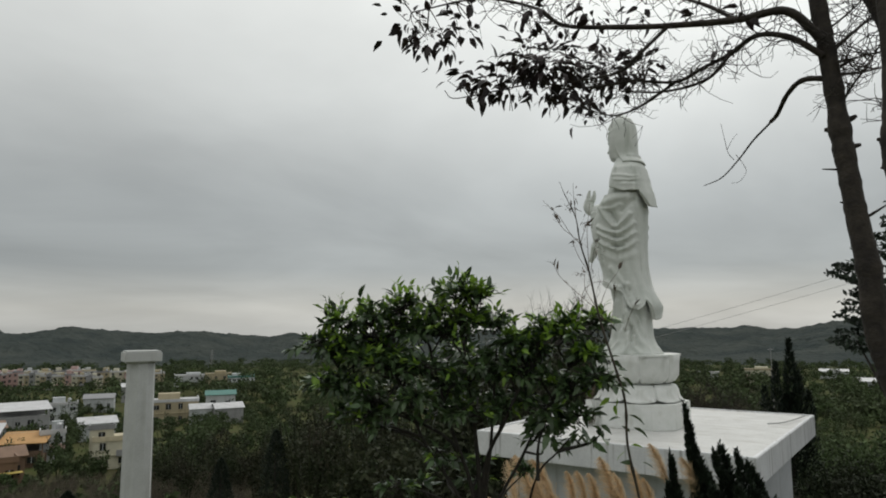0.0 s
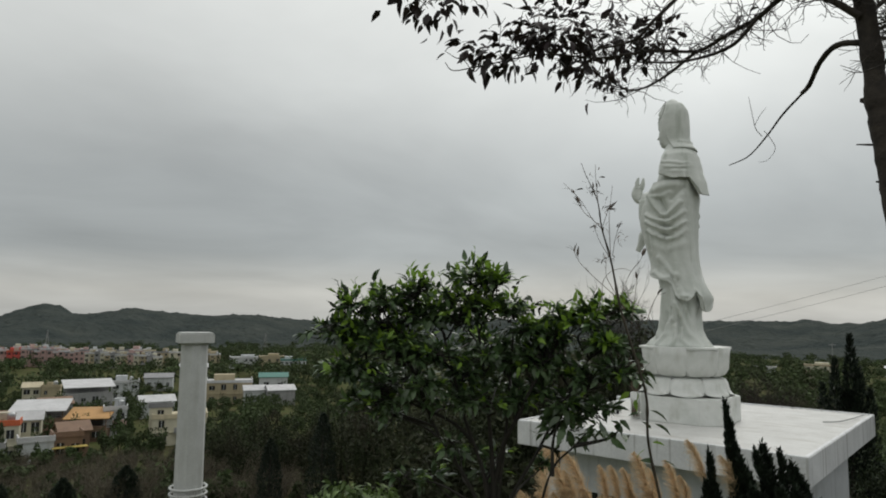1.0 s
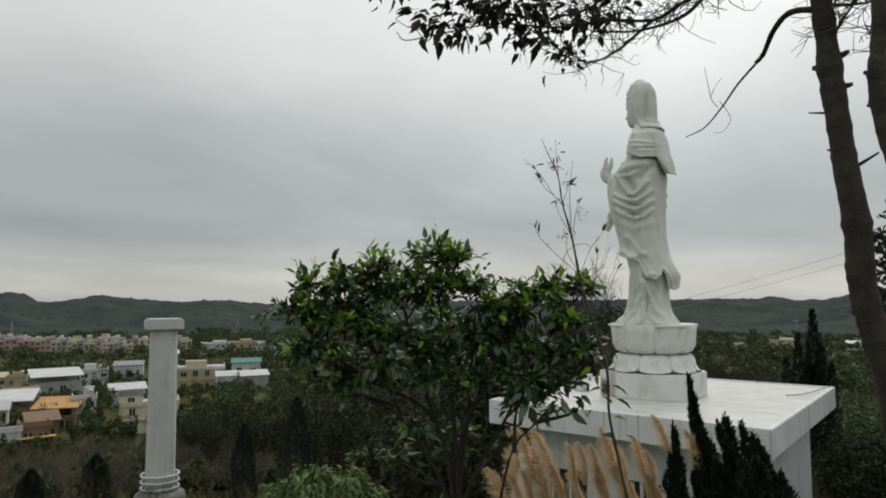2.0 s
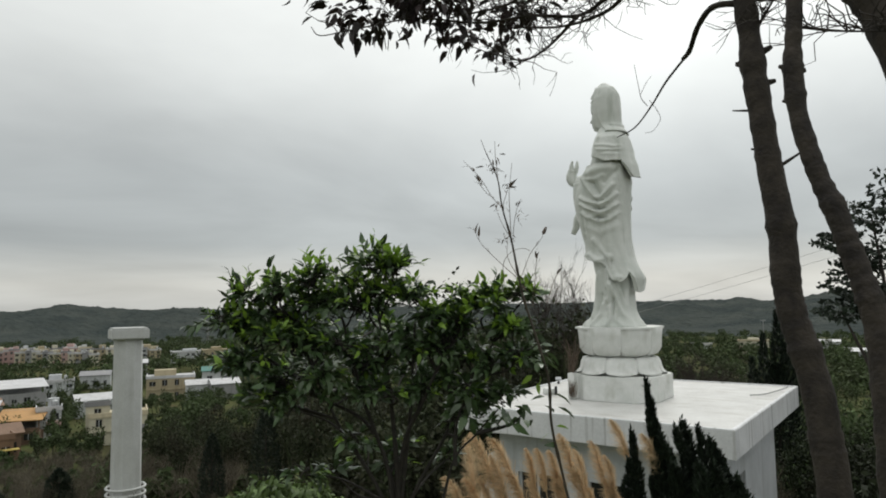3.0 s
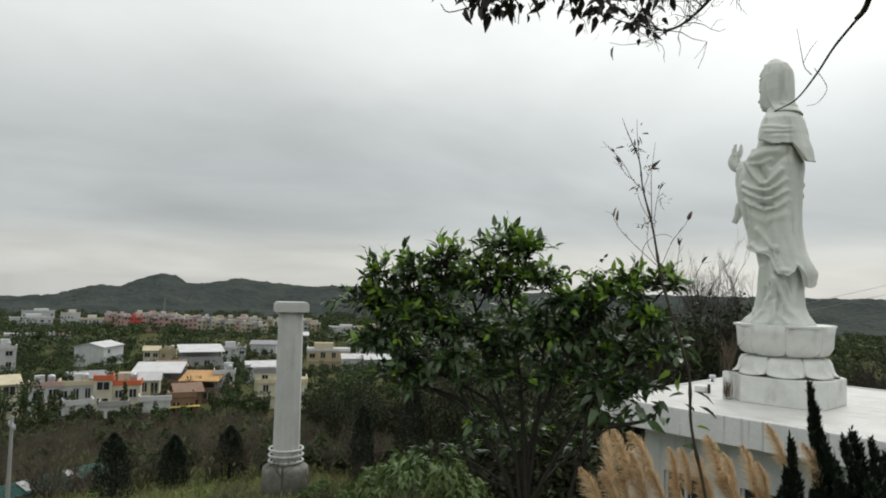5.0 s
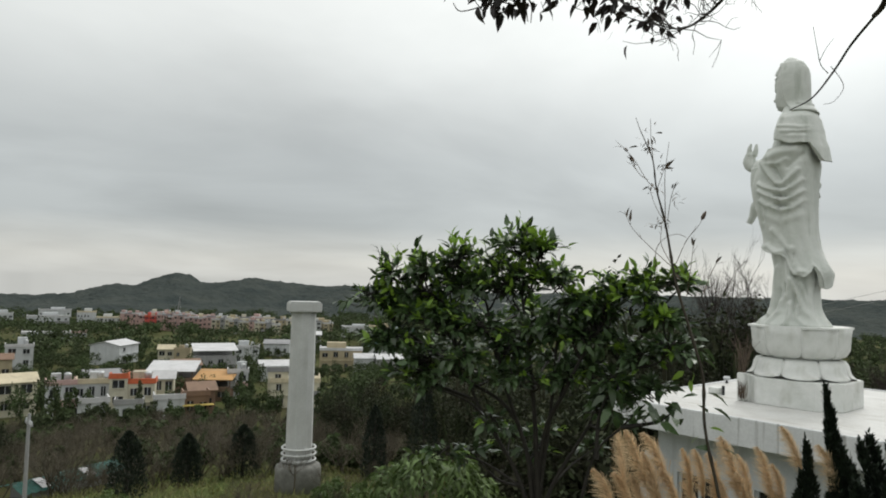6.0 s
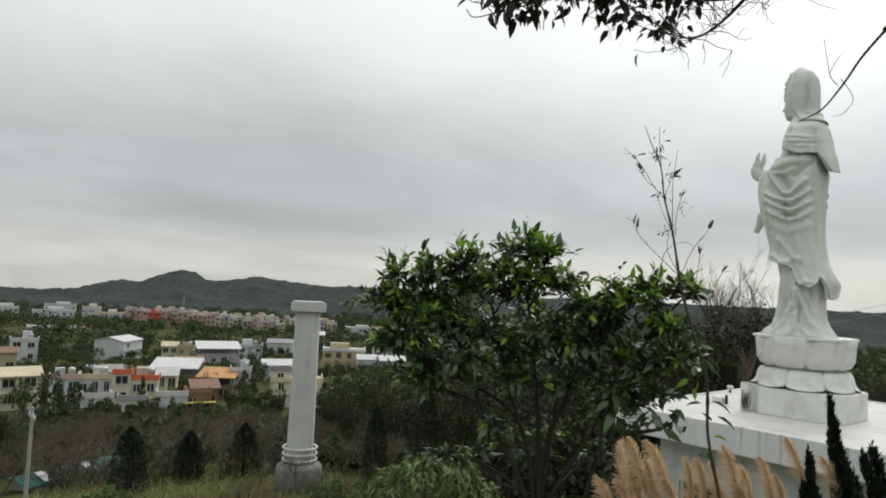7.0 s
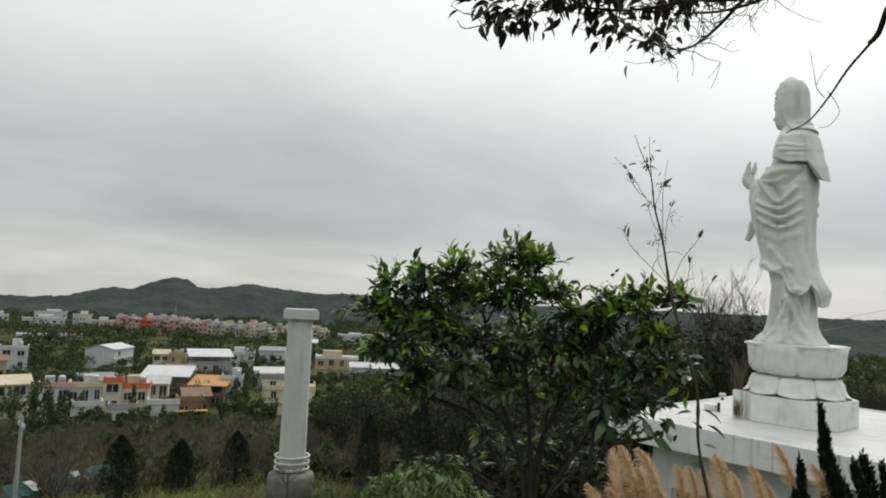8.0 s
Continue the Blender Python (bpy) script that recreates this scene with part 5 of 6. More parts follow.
# dark evergreen stand on the slope behind the shrub
spots = scatter(RNG, 30, (-45, -30), (15, 28), (2.6, 4.4), (.7, 1.1))
spots += scatter(RNG, 40, (-49, -26), (30, 52), (5.0, 8.0), (.6, 1.0)) + scatter(RNG, 22, (-58, -46), (50, 66), (4.0, 6.0), (.6, 1.0))
spots += scatter(RNG, 26, (-38, -23.5), (19, 27), (6.6, 8.2), (.5, .8)) + scatter(RNG, 30, (-26, -16), (24, 38), (4.5, 6.5), (.6, 1.0))
woods("evergreen_stand", spots, M_SLOPEWOODS, 0.095, "dark evergreen trees and bushes covering the slope", 1, 1700)
spots = scatter(RNG, 70, (-22, 12), (22, 44), (2.2, 4.6), (.8, 1.3))
spots += scatter(RNG, 46, (-3, 16), (7.5, 21), (1.4, 3.4), (.7, 1.2))
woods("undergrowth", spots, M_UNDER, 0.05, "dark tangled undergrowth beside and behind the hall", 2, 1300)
woods("bright_bushes", scatter(RNG, 12, (-16, -6), (22, 30), (2.6, 4.0), (.9, 1.4)), M_BRIGHTBUSH, 0.09, "yellow-green bushes behind the hall", 3)
woods("meadow_bushes", scatter(RNG, 14, (-60, -49), (23, 30), (0.9, 1.5), (.9, 1.4)) + scatter(RNG, 10, (-80, -72), (23, 28), (0.8, 1.3), (.9, 1.4)), M_BRIGHTBUSH, 0.07, "yellow-green bushes and weeds on the grassy slope", 14, 700)
# bare brown brush on the lower slope
brush("bare_brush", scatter(RNG, 420, (-84, -48), (38, 98), (2.0, 4.0), (.8, 1.3)) + scatter(RNG, 70, (-60, -52), (50, 80), (3.0, 5.0), (.7, 1.0)), "bare brown winter brush covering the lower slope", 5)
brush("bare_saplings", [(*polar(-77 + q * .55, 37.5 + (q % 3) * .6), 2.2, 2.0) for q in range(12)] + scatter(RNG, 30, (-66, -50), (24, 36), (1.0, 2.2), (.6, 1.0)) + scatter(RNG, 26, (-22, -2), (18, 34), (2.2, 5.5), (.5, .8)), "thin bare saplings in the grass", 6)
# trees among the houses and over the plain
spots = scatter(RNG, 46, (-84, -46), (78, 94), (1.2, 2.4), (.9, 1.4)) + scatter(RNG, 420, (-86, -38), (118, 260), (2.2, 5.0), (1.0, 1.9))
spots += scatter(RNG, 34, (-80, -60), (86, 99), (1.6, 3.2), (.7, 1.2)) + [(-102, 10.5, 6.8, 2.5), (-101, 14.2, 5.7, 2.3), (-98.5, 20.4, 5.9, 1.8), (-100, 25.0, 4.9, 2.3), (-112, 31, 6.1, 3.4), (-113, 35.5, 5.4, 3.4), (-111, 41, 6.1, 3.4), (-106, 40, 5.9, 3.9), (-127, 20, 7.3, 4.6), (-128, 27, 7.0, 4.6), (-140, 38, 6.8, 4.6), (-160, 50, 6.8, 4.6)] + [(-94.5, 5.2, 6.6, 4.8), (-96.0, 7.6, 7.3, 4.8), (-93.5, 10.4, 5.4, 3.0), (-133.2, 53.0, 9.7, 5.8), (-130.0, 51.0, 7.6, 4.6), (-87.2, 28.6, 4.9, 3.0), (-88.5, 31.0, 5.4, 3.4), (-82, 29.5, 4.6, 3.0), (-79.7, 31.5, 4.3, 2.8), (-90, 21.5, 3.2, 1.6), (-65.3, 31.6, 6.8, 4.6), (-60, 31, 7.6, 4.6), (-55.6, 28.2, 7.3, 4.6), (-58.0, 26.0, 5.4, 3.9)]
spots += scatter(RNG, 60, (-84, -50), (40, 84), (1.2, 2.4), (1.0, 1.6))
woods("village_trees", spots, M_WOODS, 0.26, "dark trees and bushes between the houses", 7, 420)
spots = scatter(RNG, 1000, (-92, -30), (230, 760), (4, 8), (1.5, 3.2)) + scatter(RNG, 1000, (-32, 18), (190, 700), (3.5, 7.5), (1.3, 2.6), True)
woods("valley_woods", spots, M_WOODS, 0.75, "woods spread over the valley floor", 8, 150)
woods("lower_woods", scatter(RNG, 330, (-32, 18), (46, 190), (3.5, 7.0), (1.1, 2.0), True), M_WOODS, 0.2, "woods on the lower slope behind the hall", 9, 520)
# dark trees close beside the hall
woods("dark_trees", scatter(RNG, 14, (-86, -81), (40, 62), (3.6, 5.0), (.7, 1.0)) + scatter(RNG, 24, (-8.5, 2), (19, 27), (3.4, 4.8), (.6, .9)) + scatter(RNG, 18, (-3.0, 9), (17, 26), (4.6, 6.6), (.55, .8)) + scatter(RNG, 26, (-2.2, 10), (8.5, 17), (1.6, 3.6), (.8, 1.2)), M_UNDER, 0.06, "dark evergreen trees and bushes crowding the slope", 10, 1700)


def single_tree(x, y, h, lobes, label, seed, leaf, name="evergreen_tree", material=None, n=420, limbs=7):
    """A tree with a trunk, limbs to each leaf clump, and clumps of small leaves."""
    rng = np.random.default_rng(seed)
    g = on_ground(x, y)
    th = empty(name, Matrix.Translation(g), label, "tree")
    t = Tubes(7)
    t.add(curve_pts([(0, 0, 0), (rng.normal(0, .1), rng.normal(0, .1), h * .4), (rng.normal(0, .15), 0, h * .8)], 5), np.linspace(h * .018, h * .006, 11))
    P = []
    for ox, oy, oz, r in lobes:
        t.add(curve_pts([(0, 0, max(.2, oz * .55)), (ox * .5, oy * .5, oz * .8), (ox, oy, oz)], 5), np.linspace(h * .008, h * .002, 11))
        o = rng.normal(0, 1, (n, 3))
        o /= np.linalg.norm(o, axis=1, keepdims=True)
        o *= rng.uniform(.3, 1, (n, 1)) ** .5 * r * (1 + .25 * np.sin(o[:, :1] * 5 + o[:, 2:] * 7))
        o[:, 2] *= .62
        P.append(o + np.array((ox, oy, oz)))
    child("trunk", t.mesh("trunk", M_BARK), th)
    child("crown", mesh_np("crown", *cards_np(np.concatenate(P), np.full(n * len(lobes), leaf), rng), material or M_CONIFER), th)


gz = ground_z(2.0, 5.2)
single_tree(2.0, 5.2, 8.0, [(-.95, -.3, 3.15 - gz, .42), (-.6, .1, 2.75 - gz, .5), (-.35, -.1, 3.7 - gz, .55), (-.75, 0, 2.3 - gz, .6), (-.3, .2, 2.1 - gz, .7), (.2, 0, 3.0 - gz, .8), (.3, 0, 4.2 - gz, .7), (-1.0, .1, 1.75 - gz, .5), (.6, .2, 2.0 - gz, .8)], "dark clump-crowned tree beside the hall", 31, 0.07)
single_tree(-45.0, 62.0, 10, [(0, 0, 7, 2.4), (1.5, 1, 5.5, 2), (-1.5, 0, 5, 2)], "round dark tree on the valley side", 32, 0.3)


def bare_tree(x, y, h, w, label, seed, thin=False):
    v, f = twig_template(seed, 5)
    g = on_ground(x, y)
    th = empty("bare_tree", Matrix.Translation(g), label, "tree")
    t = Tubes(6)
    t.add([(0, 0, 0), (0.05, 0, h * .3), (0, 0, h * .6)], (h * .02, h * .014, h * .01))
    wood = M_BARE if thin else M_DARKTWIG
    child("trunk", t.mesh("trunk", wood), th)
    child("branchwork", mesh_np("branchwork", v * np.array((w, w, h * .62)) + np.array((0, 0, h * .38)), f, wood), th)["kind"] = "stuff"


M_DARKTWIG = mat("dark_bare_twig", (0.055, 0.043, 0.034), (0.032, 0.026, 0.022), 0.9, 2, 20, 0.0, island=0.3)
bare_tree(-7.0, 9.0, 11.0, 4.2, "leafless tree with fine crooked twigs behind the statue", 61)
bare_tree(-8.0, 9.8, 10.4, 4.2, "leafless tree with fine crooked twigs behind the statue", 62)
bare_tree(-6.7, 9.6, 10.4, 3.8, "leafless tree with fine crooked twigs behind the statue", 65)
for x, y, seed in ((-4.7, 14.0, 66), (-5.3, 16.3, 67), (-4.0, 17.5, 68)):
    bare_tree(x, y, 1.5 - ground_z(x, y), 4.4, "dark leafless tree among the woods behind the hall", seed)
bare_tree(-26.2, 5.1, 2.4, 1.6, "small leafless tree by the column", 63, True)
bare_tree(-24.5, 8.6, 2.0, 1.4, "small leafless tree in the grass", 64, True)


# ---- grass round the column ----
def meadow():
    rng = np.random.default_rng(55)
    pos, dirs, size = [], [], []
    for k in range(16000):
        x, y = polar(rng.uniform(-80, -40), rng.uniform(20, 46))
        pos.append(on_ground(x, y, 0.02))
        dirs.append((rng.normal(0, .5), rng.normal(0, .5), 1))
        size.append(rng.uniform(.12, .45))
    ob = new("meadow_grass", mesh_np("meadow_grass", *leaves_np(pos, dirs, size, 0.12, rng), M_GRASS))
    tagged(ob, "uneven green and straw grass on the slope", "grass", kind="stuff")


meadow()

# ---- the village ----
PAINT = {}


def paint(key, col, rough=0.8):
    if key not in PAINT:
        PAINT[key] = mat(key, col, tuple(c * .8 for c in col), rough, 0.5, 6, 0.2, 0.02, streak=(tuple(c * .5 for c in col), .45, (1.2, 1.2, .15)))
    return PAINT[key]


W_WHITE, W_CREAM, W_PINK, W_GREY = paint("white_wall", (.54, .56, .57)), paint("cream_wall", (.58, .55, .43)), paint("pink_wall", (.52, .36, .33)), paint("grey_wall", (.34, .34, .34))
W_BROWN, W_TAN, W_RED = paint("brown_wall", (.20, .13, .09)), paint("tan_wall", (.42, .36, .24)), paint("red_facade", (.62, .12, .10))
R_WHITE, R_RED, R_ORANGE, R_YELLOW, R_TEAL, R_GREY = paint("white_sheet_roof", (.58, .58, .59), .5), paint("red_tile_roof", (.58, .14, .06)), paint("orange_sheet_roof", (.50, .29, .12)), paint("yellow_awning", (.50, .38, .10)), paint("teal_sheet_roof", (.06, .20, .17), .5), paint("grey_sheet_roof", (.27, .27, .28), .5)
R_CREAM = paint("cream_parapet", (.60, .53, .38))
R_BROWN = paint("brown_sheet_roof", (.24, .15, .10), .6)
M_STEEL = mat("dull_steel", (.55, .56, .57), None, .4, 3, 20, 0.0, metal=.7)


def house(x, y, w, h, wall, roof, kind="flat", floors=2, deep=None, turn=0.0, tank=False, label="", cols=3, roofh=1.2, group="village houses"):
    """A house whose front faces the hill: walls, roof, windows with panes and sills, parapet or ridge, roof tank."""
    d = deep or w * .8
    az = math.degrees(math.atan2(x - HUB[0], y - HUB[1]))
    g = ground_z(x, y)
    th = empty("house", pose(x, y, g, 0, 0, -az + turn), label, "house", group)
    part("wall", box(-w / 2, w / 2, 0, d, -2.5, h), wall, th)
    fh = h / floors
    rngh = np.random.default_rng(int(abs(x * 7 + y * 13)))
    if kind in ("flat", "awning"):
        bm = box(-w / 2 - .15, w / 2 + .15, -.15, d + .15, h, h + .25)
        part("roof", bm, roof, th)
        part("parapet", box(-w / 2 - .12, w / 2 + .12, -.12, .05, h + .25, h + .75), roof, th)
        for s in (-1, 1):
            part("parapet", box(s * (w / 2 + .12), s * (w / 2 - .05), .05, d, h + .25, h + .75), roof, th)
        if h > 4 and w > 3.4:
            # roof hut and a sheet lean-to
            cx, cw = float(rngh.uniform(-.2, .2)) * w, w * float(rngh.uniform(.16, .26))
            part("roof_hut", box(cx - cw, cx + cw, d * .45, d * .85, h + .25, h + .25 + float(rngh.uniform(1.0, 1.9))), wall, th)
        if kind == "awning":
            bm = box(-w / 2 - .2, w / 2 + .5, -1.3, -.05, h * .62, h * .62 + .08)
            part("awning", bm, R_YELLOW, th, "yellow sheet awning")
    elif kind == "gable":
        bm = bmesh.new()
        o = .35
        q = [(-w / 2 - o, -o, h), (w / 2 + o, -o, h), (w / 2 + o, d + o, h), (-w / 2 - o, d + o, h), (-w / 2 - o, d / 2, h + roofh), (w / 2 + o, d / 2, h + roofh)]
        lo, hi = [bm.verts.new(p) for p in q], [bm.verts.new((a, b, c + .12)) for a, b, c in q]
        for s, fl in ((hi, 1), (lo, 0)):
            for idx in ((0, 1, 5, 4), (2, 3, 4, 5)):
                bm.faces.new([s[i] for i in (idx if fl else reversed(idx))])
        for a, b in ((0, 1), (1, 5), (5, 2), (2, 3), (3, 4), (4, 0)):
            bm.faces.new((lo[a], lo[b], hi[b], hi[a]))
        bmesh.ops.recalc_face_normals(bm, faces=bm.faces)
        part("roof", bm, roof, th)
        for s in (-1, 1):
            bm = bmesh.new()
            a, b = ([bm.verts.new((s * (w / 2 - q), yy, zz)) for yy, zz in ((0, h), (d, h), (d / 2, h + roofh))] for q in (0, .15))
            bm.faces.new(a)
            bm.faces.new(list(reversed(b)))
            for q in range(3):
                bm.faces.new((a[q], b[q], b[(q + 1) % 3], a[(q + 1) % 3]))
            bmesh.ops.recalc_face_normals(bm, faces=bm.faces)
            part("gable_wall", bm, wall, th)
    else:  # an open upper storey under a sheet roof on posts
        bm = bmesh.new()
        o = .5
        zf, zb = h + 1.9, h + 1.9 + roofh
        q = [(-w / 2 - o, -o, zf), (w / 2 + o, -o, zf), (w / 2 + o, d + o, zb), (-w / 2 - o, d + o, zb)]
        lo, hi = [bm.verts.new(p) for p in q], [bm.verts.new((a, b, c + .12)) for a, b, c in q]
        bm.faces.new(hi)
        bm.faces.new(list(reversed(lo)))
        for a in range(4):
            bm.faces.new((lo[a], lo[(a + 1) % 4], hi[(a + 1) % 4], hi[a]))
        part("roof", bm, roof, th)
        for px in (-w / 2 + .1, 0, w / 2 - .1):
            part("post", box(px - .08, px + .08, .05, .21, h, zf + .1), wall, th)
        part("parapet", box(-w / 2, w / 2, -.02, .1, h, h + .7), wall, th)
        part("back_wall", box(-w / 2, w / 2, d - .2, d, h, zb), W_GREY, th)
    for fl in range(floors):
        for c in range(cols):
            cx = -w / 2 + w * (c + .5) / cols
            z0 = fl * fh + fh * .36
            if rngh.random() < .18:
                continue
            ww, wh = min(1.3, w / cols * .55) * float(rngh.uniform(.6, 1.25)), min(1.25, fh * .45) * float(rngh.uniform(.8, 1.2))
            win = part("window", box(cx - ww / 2, cx + ww / 2, -.05, .02, z0, z0 + wh), M_DARK, th)
            part("sill", box(cx - ww / 2 - .1, cx + ww / 2 + .1, -.16, 0, z0 - .12, z0 - .01), wall, win)
            part("frame", box(cx - .04, cx + .04, -.08, -.05, z0, z0 + wh), W_WHITE, win)
    if floors > 1 and kind == "flat" and rngh.random() < .6:
        # balcony with its rail wall
        b0 = -w / 2 if rngh.random() < .5 else -w * .1
        part("balcony", box(b0, b0 + w * .6, -1.0, 0, fh - .12, fh + .02), wall, th)
        part("balcony_rail", box(b0, b0 + w * .6, -1.06, -.98, fh - .1, fh + .85), (wall, R_GREY, W_PINK)[int(rngh.integers(3))], th)
    if floors > 1:
        part("ledge", box(-w / 2 - .05, w / 2 + .05, -.25, 0, fh - .1, fh + .06), wall, th)
    if tank:
        bm = lathe([(.02, 1.5), (.45, 1.35), (.5, 1.2), (.5, .35), (.45, .3)][::-1], 14)
        part("water_tank", bm, M_STEEL, th, "steel roof water tank", True, pose(w * .22, d * .4, h + .2))
    return th


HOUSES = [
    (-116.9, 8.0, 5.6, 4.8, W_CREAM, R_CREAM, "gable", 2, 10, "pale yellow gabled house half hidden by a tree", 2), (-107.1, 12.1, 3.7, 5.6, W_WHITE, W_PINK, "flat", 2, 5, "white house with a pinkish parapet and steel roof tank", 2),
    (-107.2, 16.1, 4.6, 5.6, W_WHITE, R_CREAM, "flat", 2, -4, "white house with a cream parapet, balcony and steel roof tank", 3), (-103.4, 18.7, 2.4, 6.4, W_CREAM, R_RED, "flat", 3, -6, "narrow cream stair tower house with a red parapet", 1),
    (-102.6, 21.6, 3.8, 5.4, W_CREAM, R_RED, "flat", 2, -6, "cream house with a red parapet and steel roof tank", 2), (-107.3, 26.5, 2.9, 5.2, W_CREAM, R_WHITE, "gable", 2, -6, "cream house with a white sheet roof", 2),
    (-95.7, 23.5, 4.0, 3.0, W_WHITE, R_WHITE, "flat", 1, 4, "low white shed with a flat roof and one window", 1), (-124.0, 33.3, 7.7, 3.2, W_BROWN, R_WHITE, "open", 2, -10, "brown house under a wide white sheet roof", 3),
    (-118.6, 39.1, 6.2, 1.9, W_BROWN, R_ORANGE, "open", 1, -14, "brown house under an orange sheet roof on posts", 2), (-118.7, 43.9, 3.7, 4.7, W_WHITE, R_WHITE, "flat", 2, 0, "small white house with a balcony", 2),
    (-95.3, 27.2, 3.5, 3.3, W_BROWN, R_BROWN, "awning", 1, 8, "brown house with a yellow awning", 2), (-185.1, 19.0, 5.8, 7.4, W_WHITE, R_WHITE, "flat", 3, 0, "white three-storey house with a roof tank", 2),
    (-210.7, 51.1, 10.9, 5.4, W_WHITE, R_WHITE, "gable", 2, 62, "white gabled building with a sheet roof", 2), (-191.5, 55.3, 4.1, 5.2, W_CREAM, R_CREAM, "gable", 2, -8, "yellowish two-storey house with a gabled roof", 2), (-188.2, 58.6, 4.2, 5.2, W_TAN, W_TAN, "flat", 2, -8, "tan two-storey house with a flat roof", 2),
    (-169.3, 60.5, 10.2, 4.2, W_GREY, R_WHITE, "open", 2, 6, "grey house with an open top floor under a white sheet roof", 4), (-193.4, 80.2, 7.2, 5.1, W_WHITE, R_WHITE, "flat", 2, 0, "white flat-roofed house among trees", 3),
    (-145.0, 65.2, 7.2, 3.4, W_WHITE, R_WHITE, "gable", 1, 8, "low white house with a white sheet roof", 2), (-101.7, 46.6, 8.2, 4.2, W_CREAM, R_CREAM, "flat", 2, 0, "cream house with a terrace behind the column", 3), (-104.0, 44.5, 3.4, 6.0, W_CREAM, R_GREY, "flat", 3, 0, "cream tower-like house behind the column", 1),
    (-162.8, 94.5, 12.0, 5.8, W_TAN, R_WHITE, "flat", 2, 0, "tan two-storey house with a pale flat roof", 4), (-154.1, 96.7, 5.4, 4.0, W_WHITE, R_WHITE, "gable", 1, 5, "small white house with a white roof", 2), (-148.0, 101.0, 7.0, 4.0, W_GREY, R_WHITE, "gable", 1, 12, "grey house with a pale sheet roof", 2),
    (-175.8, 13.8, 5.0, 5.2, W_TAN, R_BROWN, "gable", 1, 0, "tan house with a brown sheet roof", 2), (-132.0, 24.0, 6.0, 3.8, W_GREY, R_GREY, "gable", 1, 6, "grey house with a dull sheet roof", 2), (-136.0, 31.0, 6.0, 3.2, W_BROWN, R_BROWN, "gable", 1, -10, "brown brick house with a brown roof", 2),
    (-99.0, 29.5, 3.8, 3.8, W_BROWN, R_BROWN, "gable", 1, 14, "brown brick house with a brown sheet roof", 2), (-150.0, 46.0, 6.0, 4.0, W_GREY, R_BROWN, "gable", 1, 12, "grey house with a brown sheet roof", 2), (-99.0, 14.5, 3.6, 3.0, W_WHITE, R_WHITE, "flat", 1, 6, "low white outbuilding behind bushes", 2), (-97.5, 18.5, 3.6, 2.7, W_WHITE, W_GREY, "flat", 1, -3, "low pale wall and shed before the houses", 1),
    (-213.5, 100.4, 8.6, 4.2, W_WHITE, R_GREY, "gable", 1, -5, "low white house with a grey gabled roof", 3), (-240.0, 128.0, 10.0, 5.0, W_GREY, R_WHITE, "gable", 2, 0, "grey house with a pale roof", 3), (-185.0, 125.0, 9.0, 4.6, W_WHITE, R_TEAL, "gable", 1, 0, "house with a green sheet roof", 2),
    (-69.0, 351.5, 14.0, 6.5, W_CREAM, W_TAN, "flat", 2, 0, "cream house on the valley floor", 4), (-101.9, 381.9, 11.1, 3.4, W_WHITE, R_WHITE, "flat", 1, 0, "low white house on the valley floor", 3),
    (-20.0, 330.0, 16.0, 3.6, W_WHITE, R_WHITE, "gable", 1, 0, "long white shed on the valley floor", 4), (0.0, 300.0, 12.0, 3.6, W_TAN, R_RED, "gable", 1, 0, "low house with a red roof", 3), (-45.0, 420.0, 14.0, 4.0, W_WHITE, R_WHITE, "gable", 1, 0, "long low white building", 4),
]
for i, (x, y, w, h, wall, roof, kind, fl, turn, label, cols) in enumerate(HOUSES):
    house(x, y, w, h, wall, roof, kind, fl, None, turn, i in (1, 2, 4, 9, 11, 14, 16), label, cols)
# the long pink terrace of town houses, and factories behind
rngt = np.random.default_rng(9)
for k in range(30):
    f = k / 29
    x, y = -411.4 + f * 86.4, 105.6 + f * 55.5 + 4 * math.sin(f * 5)
    top = -19.2 - max(0.0, f - .55) * 3.2 + float(rngt.uniform(-.9, .7))
    h = top - ground_z(x, y)
    if k in (4, 5):
        house(x, y, 4.2, h + (.3 if k == 4 else -.8), W_RED, (R_RED, W_PINK)[k - 4], "flat", 3, 8, 0, False, "bright red town house in the terrace", 2, group="terrace of town houses")
    else:
        house(x, y, float(rngt.uniform(3.6, 4.6)), h, W_PINK if k < 17 or k == 25 else (W_TAN, W_GREY, W_CREAM)[k % 3], (R_WHITE, R_GREY, R_WHITE)[k % 3], "flat", 3, 8, float(rngt.normal(0, 4)), bool(k % 3 == 0), "terraced town house with a pale roof and roof sheds" if k > 16 else "pink three-storey terraced town house", 2, group="terrace of town houses")
for k in range(16):
    f = k / 15
    x, y = -405 + f * 88, 122 + f * 62
    house(x, y, float(rngt.uniform(5.0, 7.0)), -18.2 - f * 1.6 + float(rngt.uniform(-.8, .6)) - ground_z(x, y), (W_CREAM, W_PINK, W_WHITE, W_TAN)[k % 4], (R_WHITE, R_CREAM, R_GREY)[k % 3], "flat", 3, 8, float(rngt.normal(0, 5)), bool(k % 2), "pale town house in the row behind the terrace", 2, group="town houses behind the terrace")
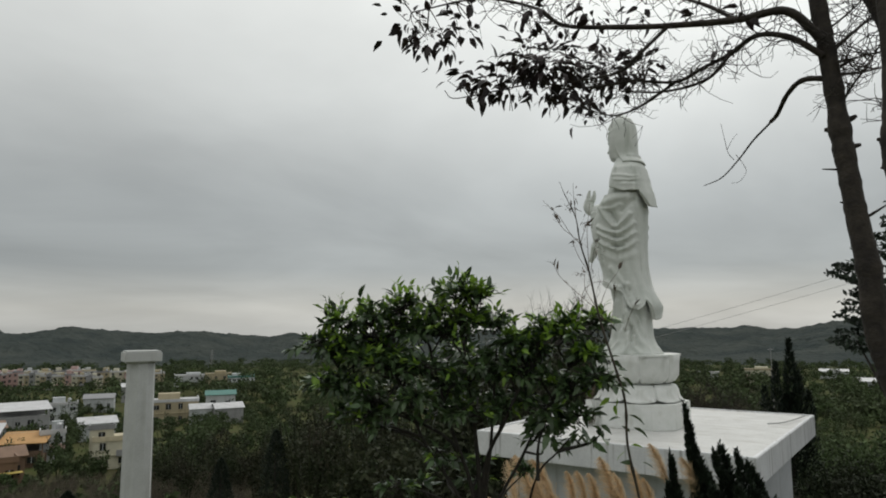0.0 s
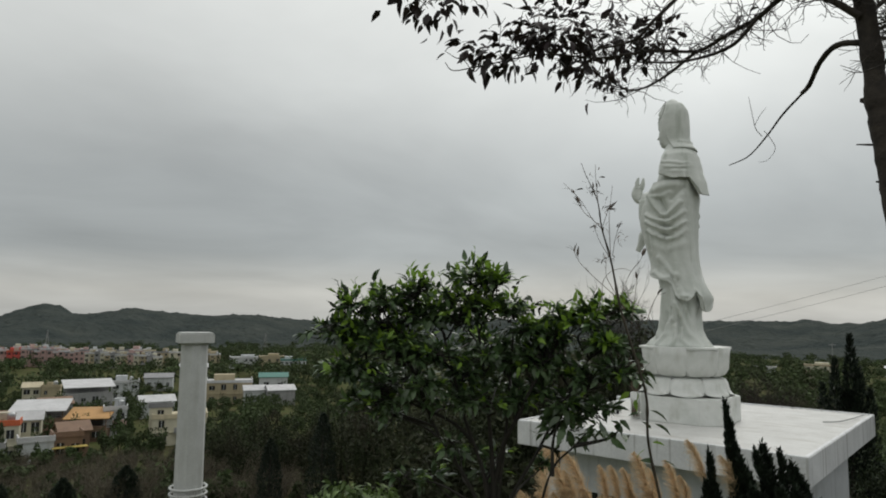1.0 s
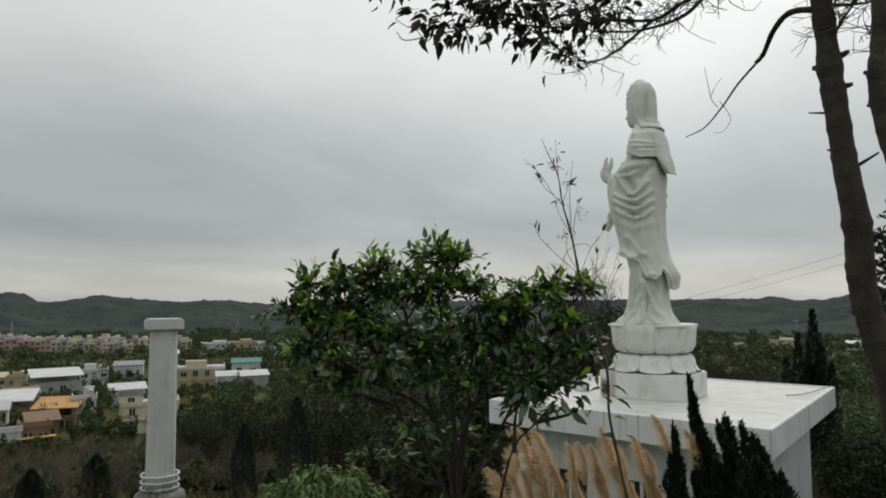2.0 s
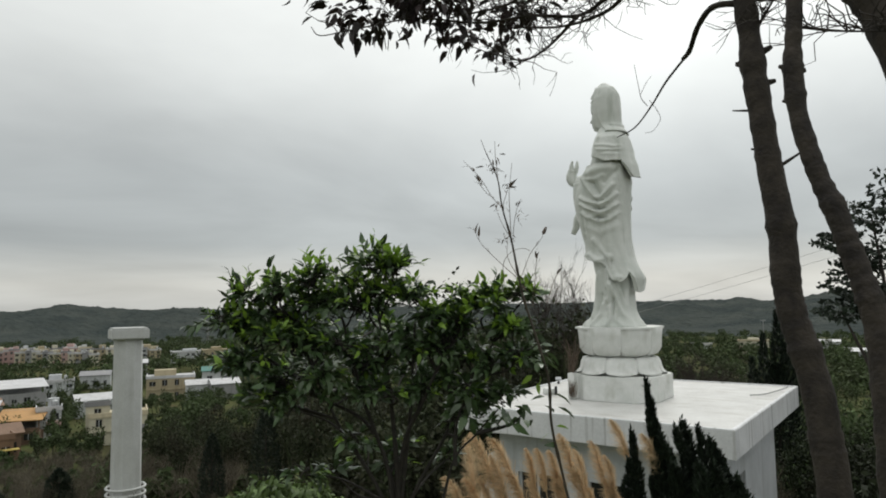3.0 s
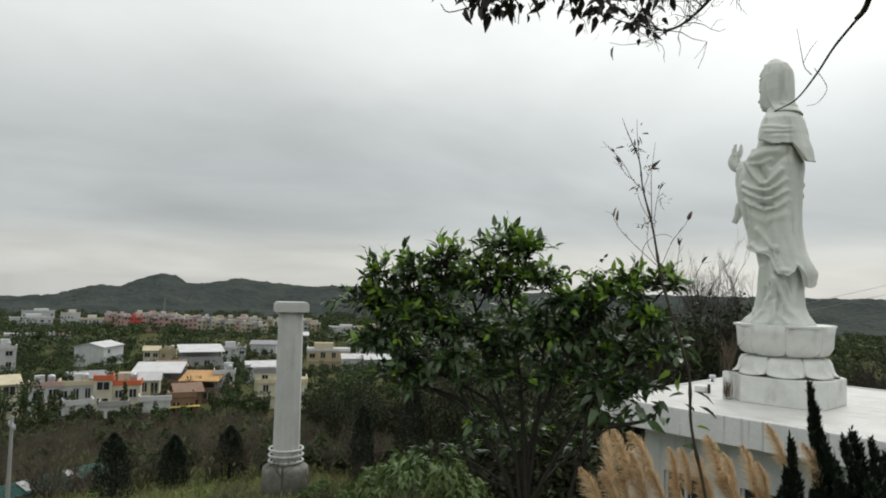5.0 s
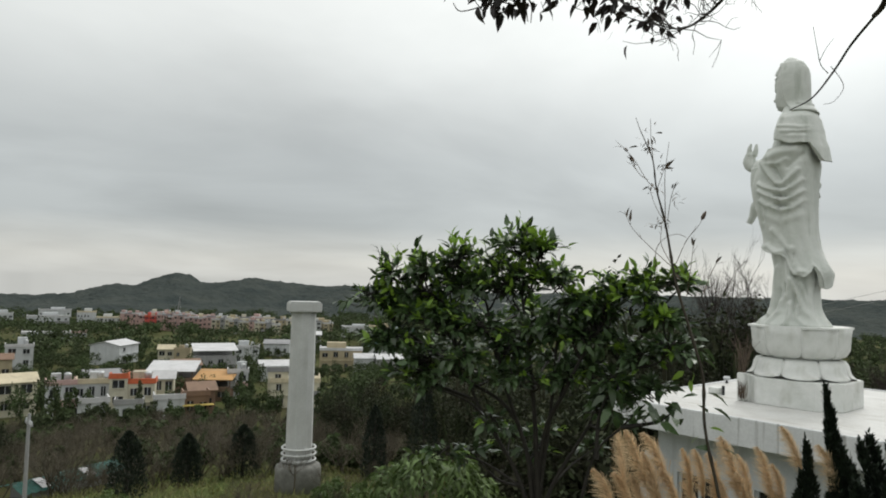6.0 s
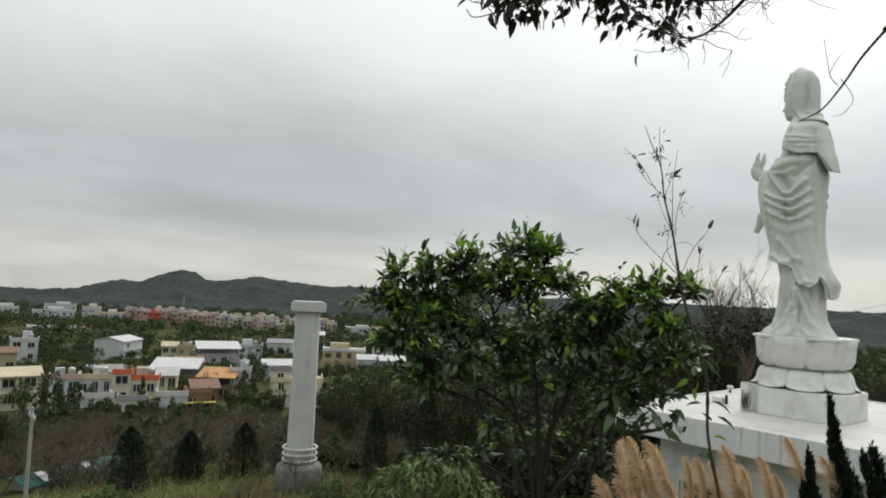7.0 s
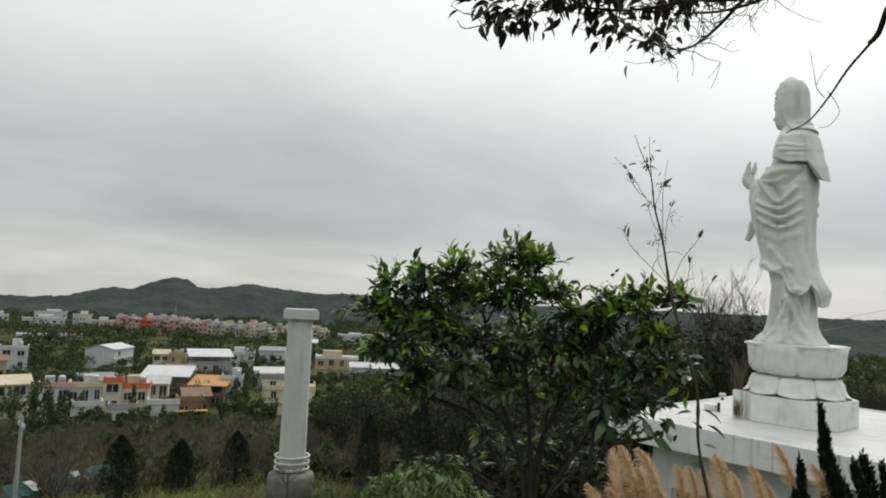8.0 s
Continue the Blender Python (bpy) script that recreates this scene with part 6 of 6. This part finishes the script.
for x, y, w, h, r in ((-429.8, 71.0, 20.8, 6.6, R_WHITE), (-440.5, 93.0, 10.2, 9.0, R_CREAM), (-432.9, 102.8, 12.2, 5.6, R_CREAM), (-321.8, 50.2, 18.0, 3.4, R_WHITE), (-326.0, 62.0, 9.0, 3.0, W_PINK), (-470.0, 52.0, 16.0, 7.0, R_WHITE), (-480.0, 84.0, 18.0, 9.0, R_WHITE), (-300.0, 190.0, 14.0, 5.0, R_WHITE), (-285.0, 196.0, 12.0, 6.0, W_TAN), (-262.0, 192.0, 12.0, 5.0, R_TEAL), (-330.0, 185.0, 14.0, 7.0, W_TAN)):
    house(x, y, w, h, W_WHITE if r != W_TAN else W_TAN, r, "flat", 2, 12, 0, False, "long pale factory building on the plain", 6, group="factories on the plain")


# teal sheet roof among the brush
def shed():
    x, y = -38.5, -1.8
    g = ground_z(x, y)
    th = empty("shed", pose(x, y, g - .5, 0, 0, 112), "low shed with a teal corrugated sheet roof", "shed")
    part("wall", box(-2.4, 2.4, -.9, .9, -1, 1.16), W_GREY, th)
    bm = bmesh.new()
    n = 60
    rows = []
    for yy, zz in ((-1.1, 1.15), (0, 1.5), (1.1, 1.2)):
        rows.append([bm.verts.new((-3 + 6 * i / n, yy, zz + .03 * math.sin(i * 1.57))) for i in range(n + 1)])
    for a, b in zip(rows, rows[1:]):
        for i in range(n):
            bm.faces.new((a[i], a[i + 1], b[i + 1], b[i]))
    r = bmesh.ops.solidify(bm, geom=bm.faces[:], thickness=.03)
    part("roof", bm, R_TEAL, th)
    for xx in (-1.9, .6):
        part("roof_patch", box(xx, xx + .5, -1.0, -.05, .04, .06), R_WHITE, th, "white roof light", m=Matrix.Translation((0, 0, 1.5)) @ pose(0, 0, 0, 17.6, 0, 0))


shed()


def pole(x, y, h, label):
    g = ground_z(x, y)
    th = empty("utility_pole", pose(x, y, g), label, "pole")
    part("shaft", lathe([(.10, -.3), (.07, h)], 10), W_GREY, th)
    part("crossarm", box(-.7, .7, -.05, .05, h - .5, h - .4), W_GREY, th)
    for k in (-.6, -.2, .2, .6):
        part("insulator", lathe([(.04, h - .4), (.05, h - .32), (.03, h - .26)], 8), W_WHITE, th, m=Matrix.Translation((k, 0, 0)))


pole(-34.0, -4.5, 4.2, "grey concrete utility pole among the brush")
pole(-31.6, 174.9, 19.0, "thin pale mast on the valley floor")


def pylon(x, y, h):
    g = ground_z(x, y)
    th = empty("pylon", pose(x, y, g), "grey lattice power pylon before the hills", "pylon", "power pylons")
    t = Tubes(4)
    for sx, sy in ((-1, -1), (1, -1), (1, 1), (-1, 1)):
        t.add([(sx * h * .11, sy * h * .11, 0), (sx * h * .03, sy * h * .03, h * .6), (0, 0, h)], (.13, .1, .07))
    for k in range(7):
        z0, z1 = h * k / 8, h * (k + 1) / 8
        a, b = h * (.11 - .014 * k), h * (.11 - .014 * (k + 1))
        t.add([(-a, -a, z0), (b, -b, z1)], (.1, .1))
        t.add([(a, -a, z0), (-b, -b, z1)], (.1, .1))
    child("lattice", t.mesh("lattice", W_GREY), th)
    for z, w in ((.68, .16), (.8, .13), (.92, .1)):
        part("crossarm", box(-h * w, h * w, -.15, .15, h * z, h * z + .25), W_GREY, th)


pylon(-560, 190, 19)
pylon(-480, 330, 17)
pylon(-900, 90, 20)


# overhead wires across the valley behind the statue
def wires():
    for a, b in (((-54.5, 87.4, -4.6), (12.7, 101.6, 15.5)), ((-54.4, 87.5, -5.5), (12.7, 101.6, 13.9))):
        a, b = Vector(a), Vector(b)
        l = [a.lerp(b, i / 24) - Vector((0, 0, 1.2 * (1 - (2 * i / 24 - 1) ** 2) * .5)) for i in range(25)]
        t = Tubes(4)
        t.add(l, [.022] * 25)
        tagged(new("power_line", t.mesh("power_line", W_GREY)), "thin sagging overhead power line", "cable", "overhead power lines")


wires()


# ---- small things on the roof ----
def roof_things():
    th = empty("floodlight", pose(-4.88, 4.06, 0), "small white floodlight on a short post", "lamp")
    part("post", lathe([(.035, 0), (.035, .02), (.02, .03), (.02, .075)], 8), M_DARK, th)
    part("head", box(-.07, .07, -.05, .05, 0, .06, .012), W_WHITE, th, m=pose(0, 0, .085, 25, 0, 30))
    th = empty("pipe_curb", pose(-4.2, 2.3, 0), "low white curb with a dark pipe stub", "curb")
    part("body", box(-.16, .08, -.08, .08, 0, .12, .015), M_PED, th)
    part("pipe", lathe([(.03, 0), (.03, .17), (.024, .175)], 10), M_DARK, th, "dark pipe stub", m=pose(.14, -.04, 0))
    th = empty("planter", pose(-3.53, 1.95, 0), "square white planter with dry grass beside the pedestal", "planter")
    bm = box(-.075, .075, -.075, .075, 0, .52, .012)
    part("pot", bm, M_PED, th)
    rng = np.random.default_rng(3)
    n = 70
    pos = [(rng.normal(0, .035), rng.normal(0, .035), .48) for _ in range(n)]
    d = [(rng.normal(0, .16), rng.normal(0, .16), 1) for _ in range(n)]
    child("dry_grass", mesh_np("dry_grass", *leaves_np(pos, d, rng.uniform(.25, .9, n), 0.016, rng, .15), M_REED), th, "dry straw grass")
    n = 40
    pos = [(rng.normal(.03, .03), -.10 + rng.normal(0, .02), .02) for _ in range(n)]
    d = [(rng.normal(0, .08), rng.normal(0, .05), 1) for _ in range(n)]
    child("dry_grass", mesh_np("dry_grass", *leaves_np(pos, d, rng.uniform(.25, .42, n), 0.04, rng, .1), M_REED), th, "brown dry stalks")
    # thin pipe along the roof's edge
    t = Tubes(6)
    t.add(curve_pts([(-.55, 3.9, .03), (-.35, 4.1, .035), (-.22, 4.6, .04), (-.12, 5.6, .03)], 6), [.012] * 19)
    tagged(new("pipe", t.mesh("pipe", W_GREY)), "thin grey pipe lying along the roof edge", "pipe")


roof_things()
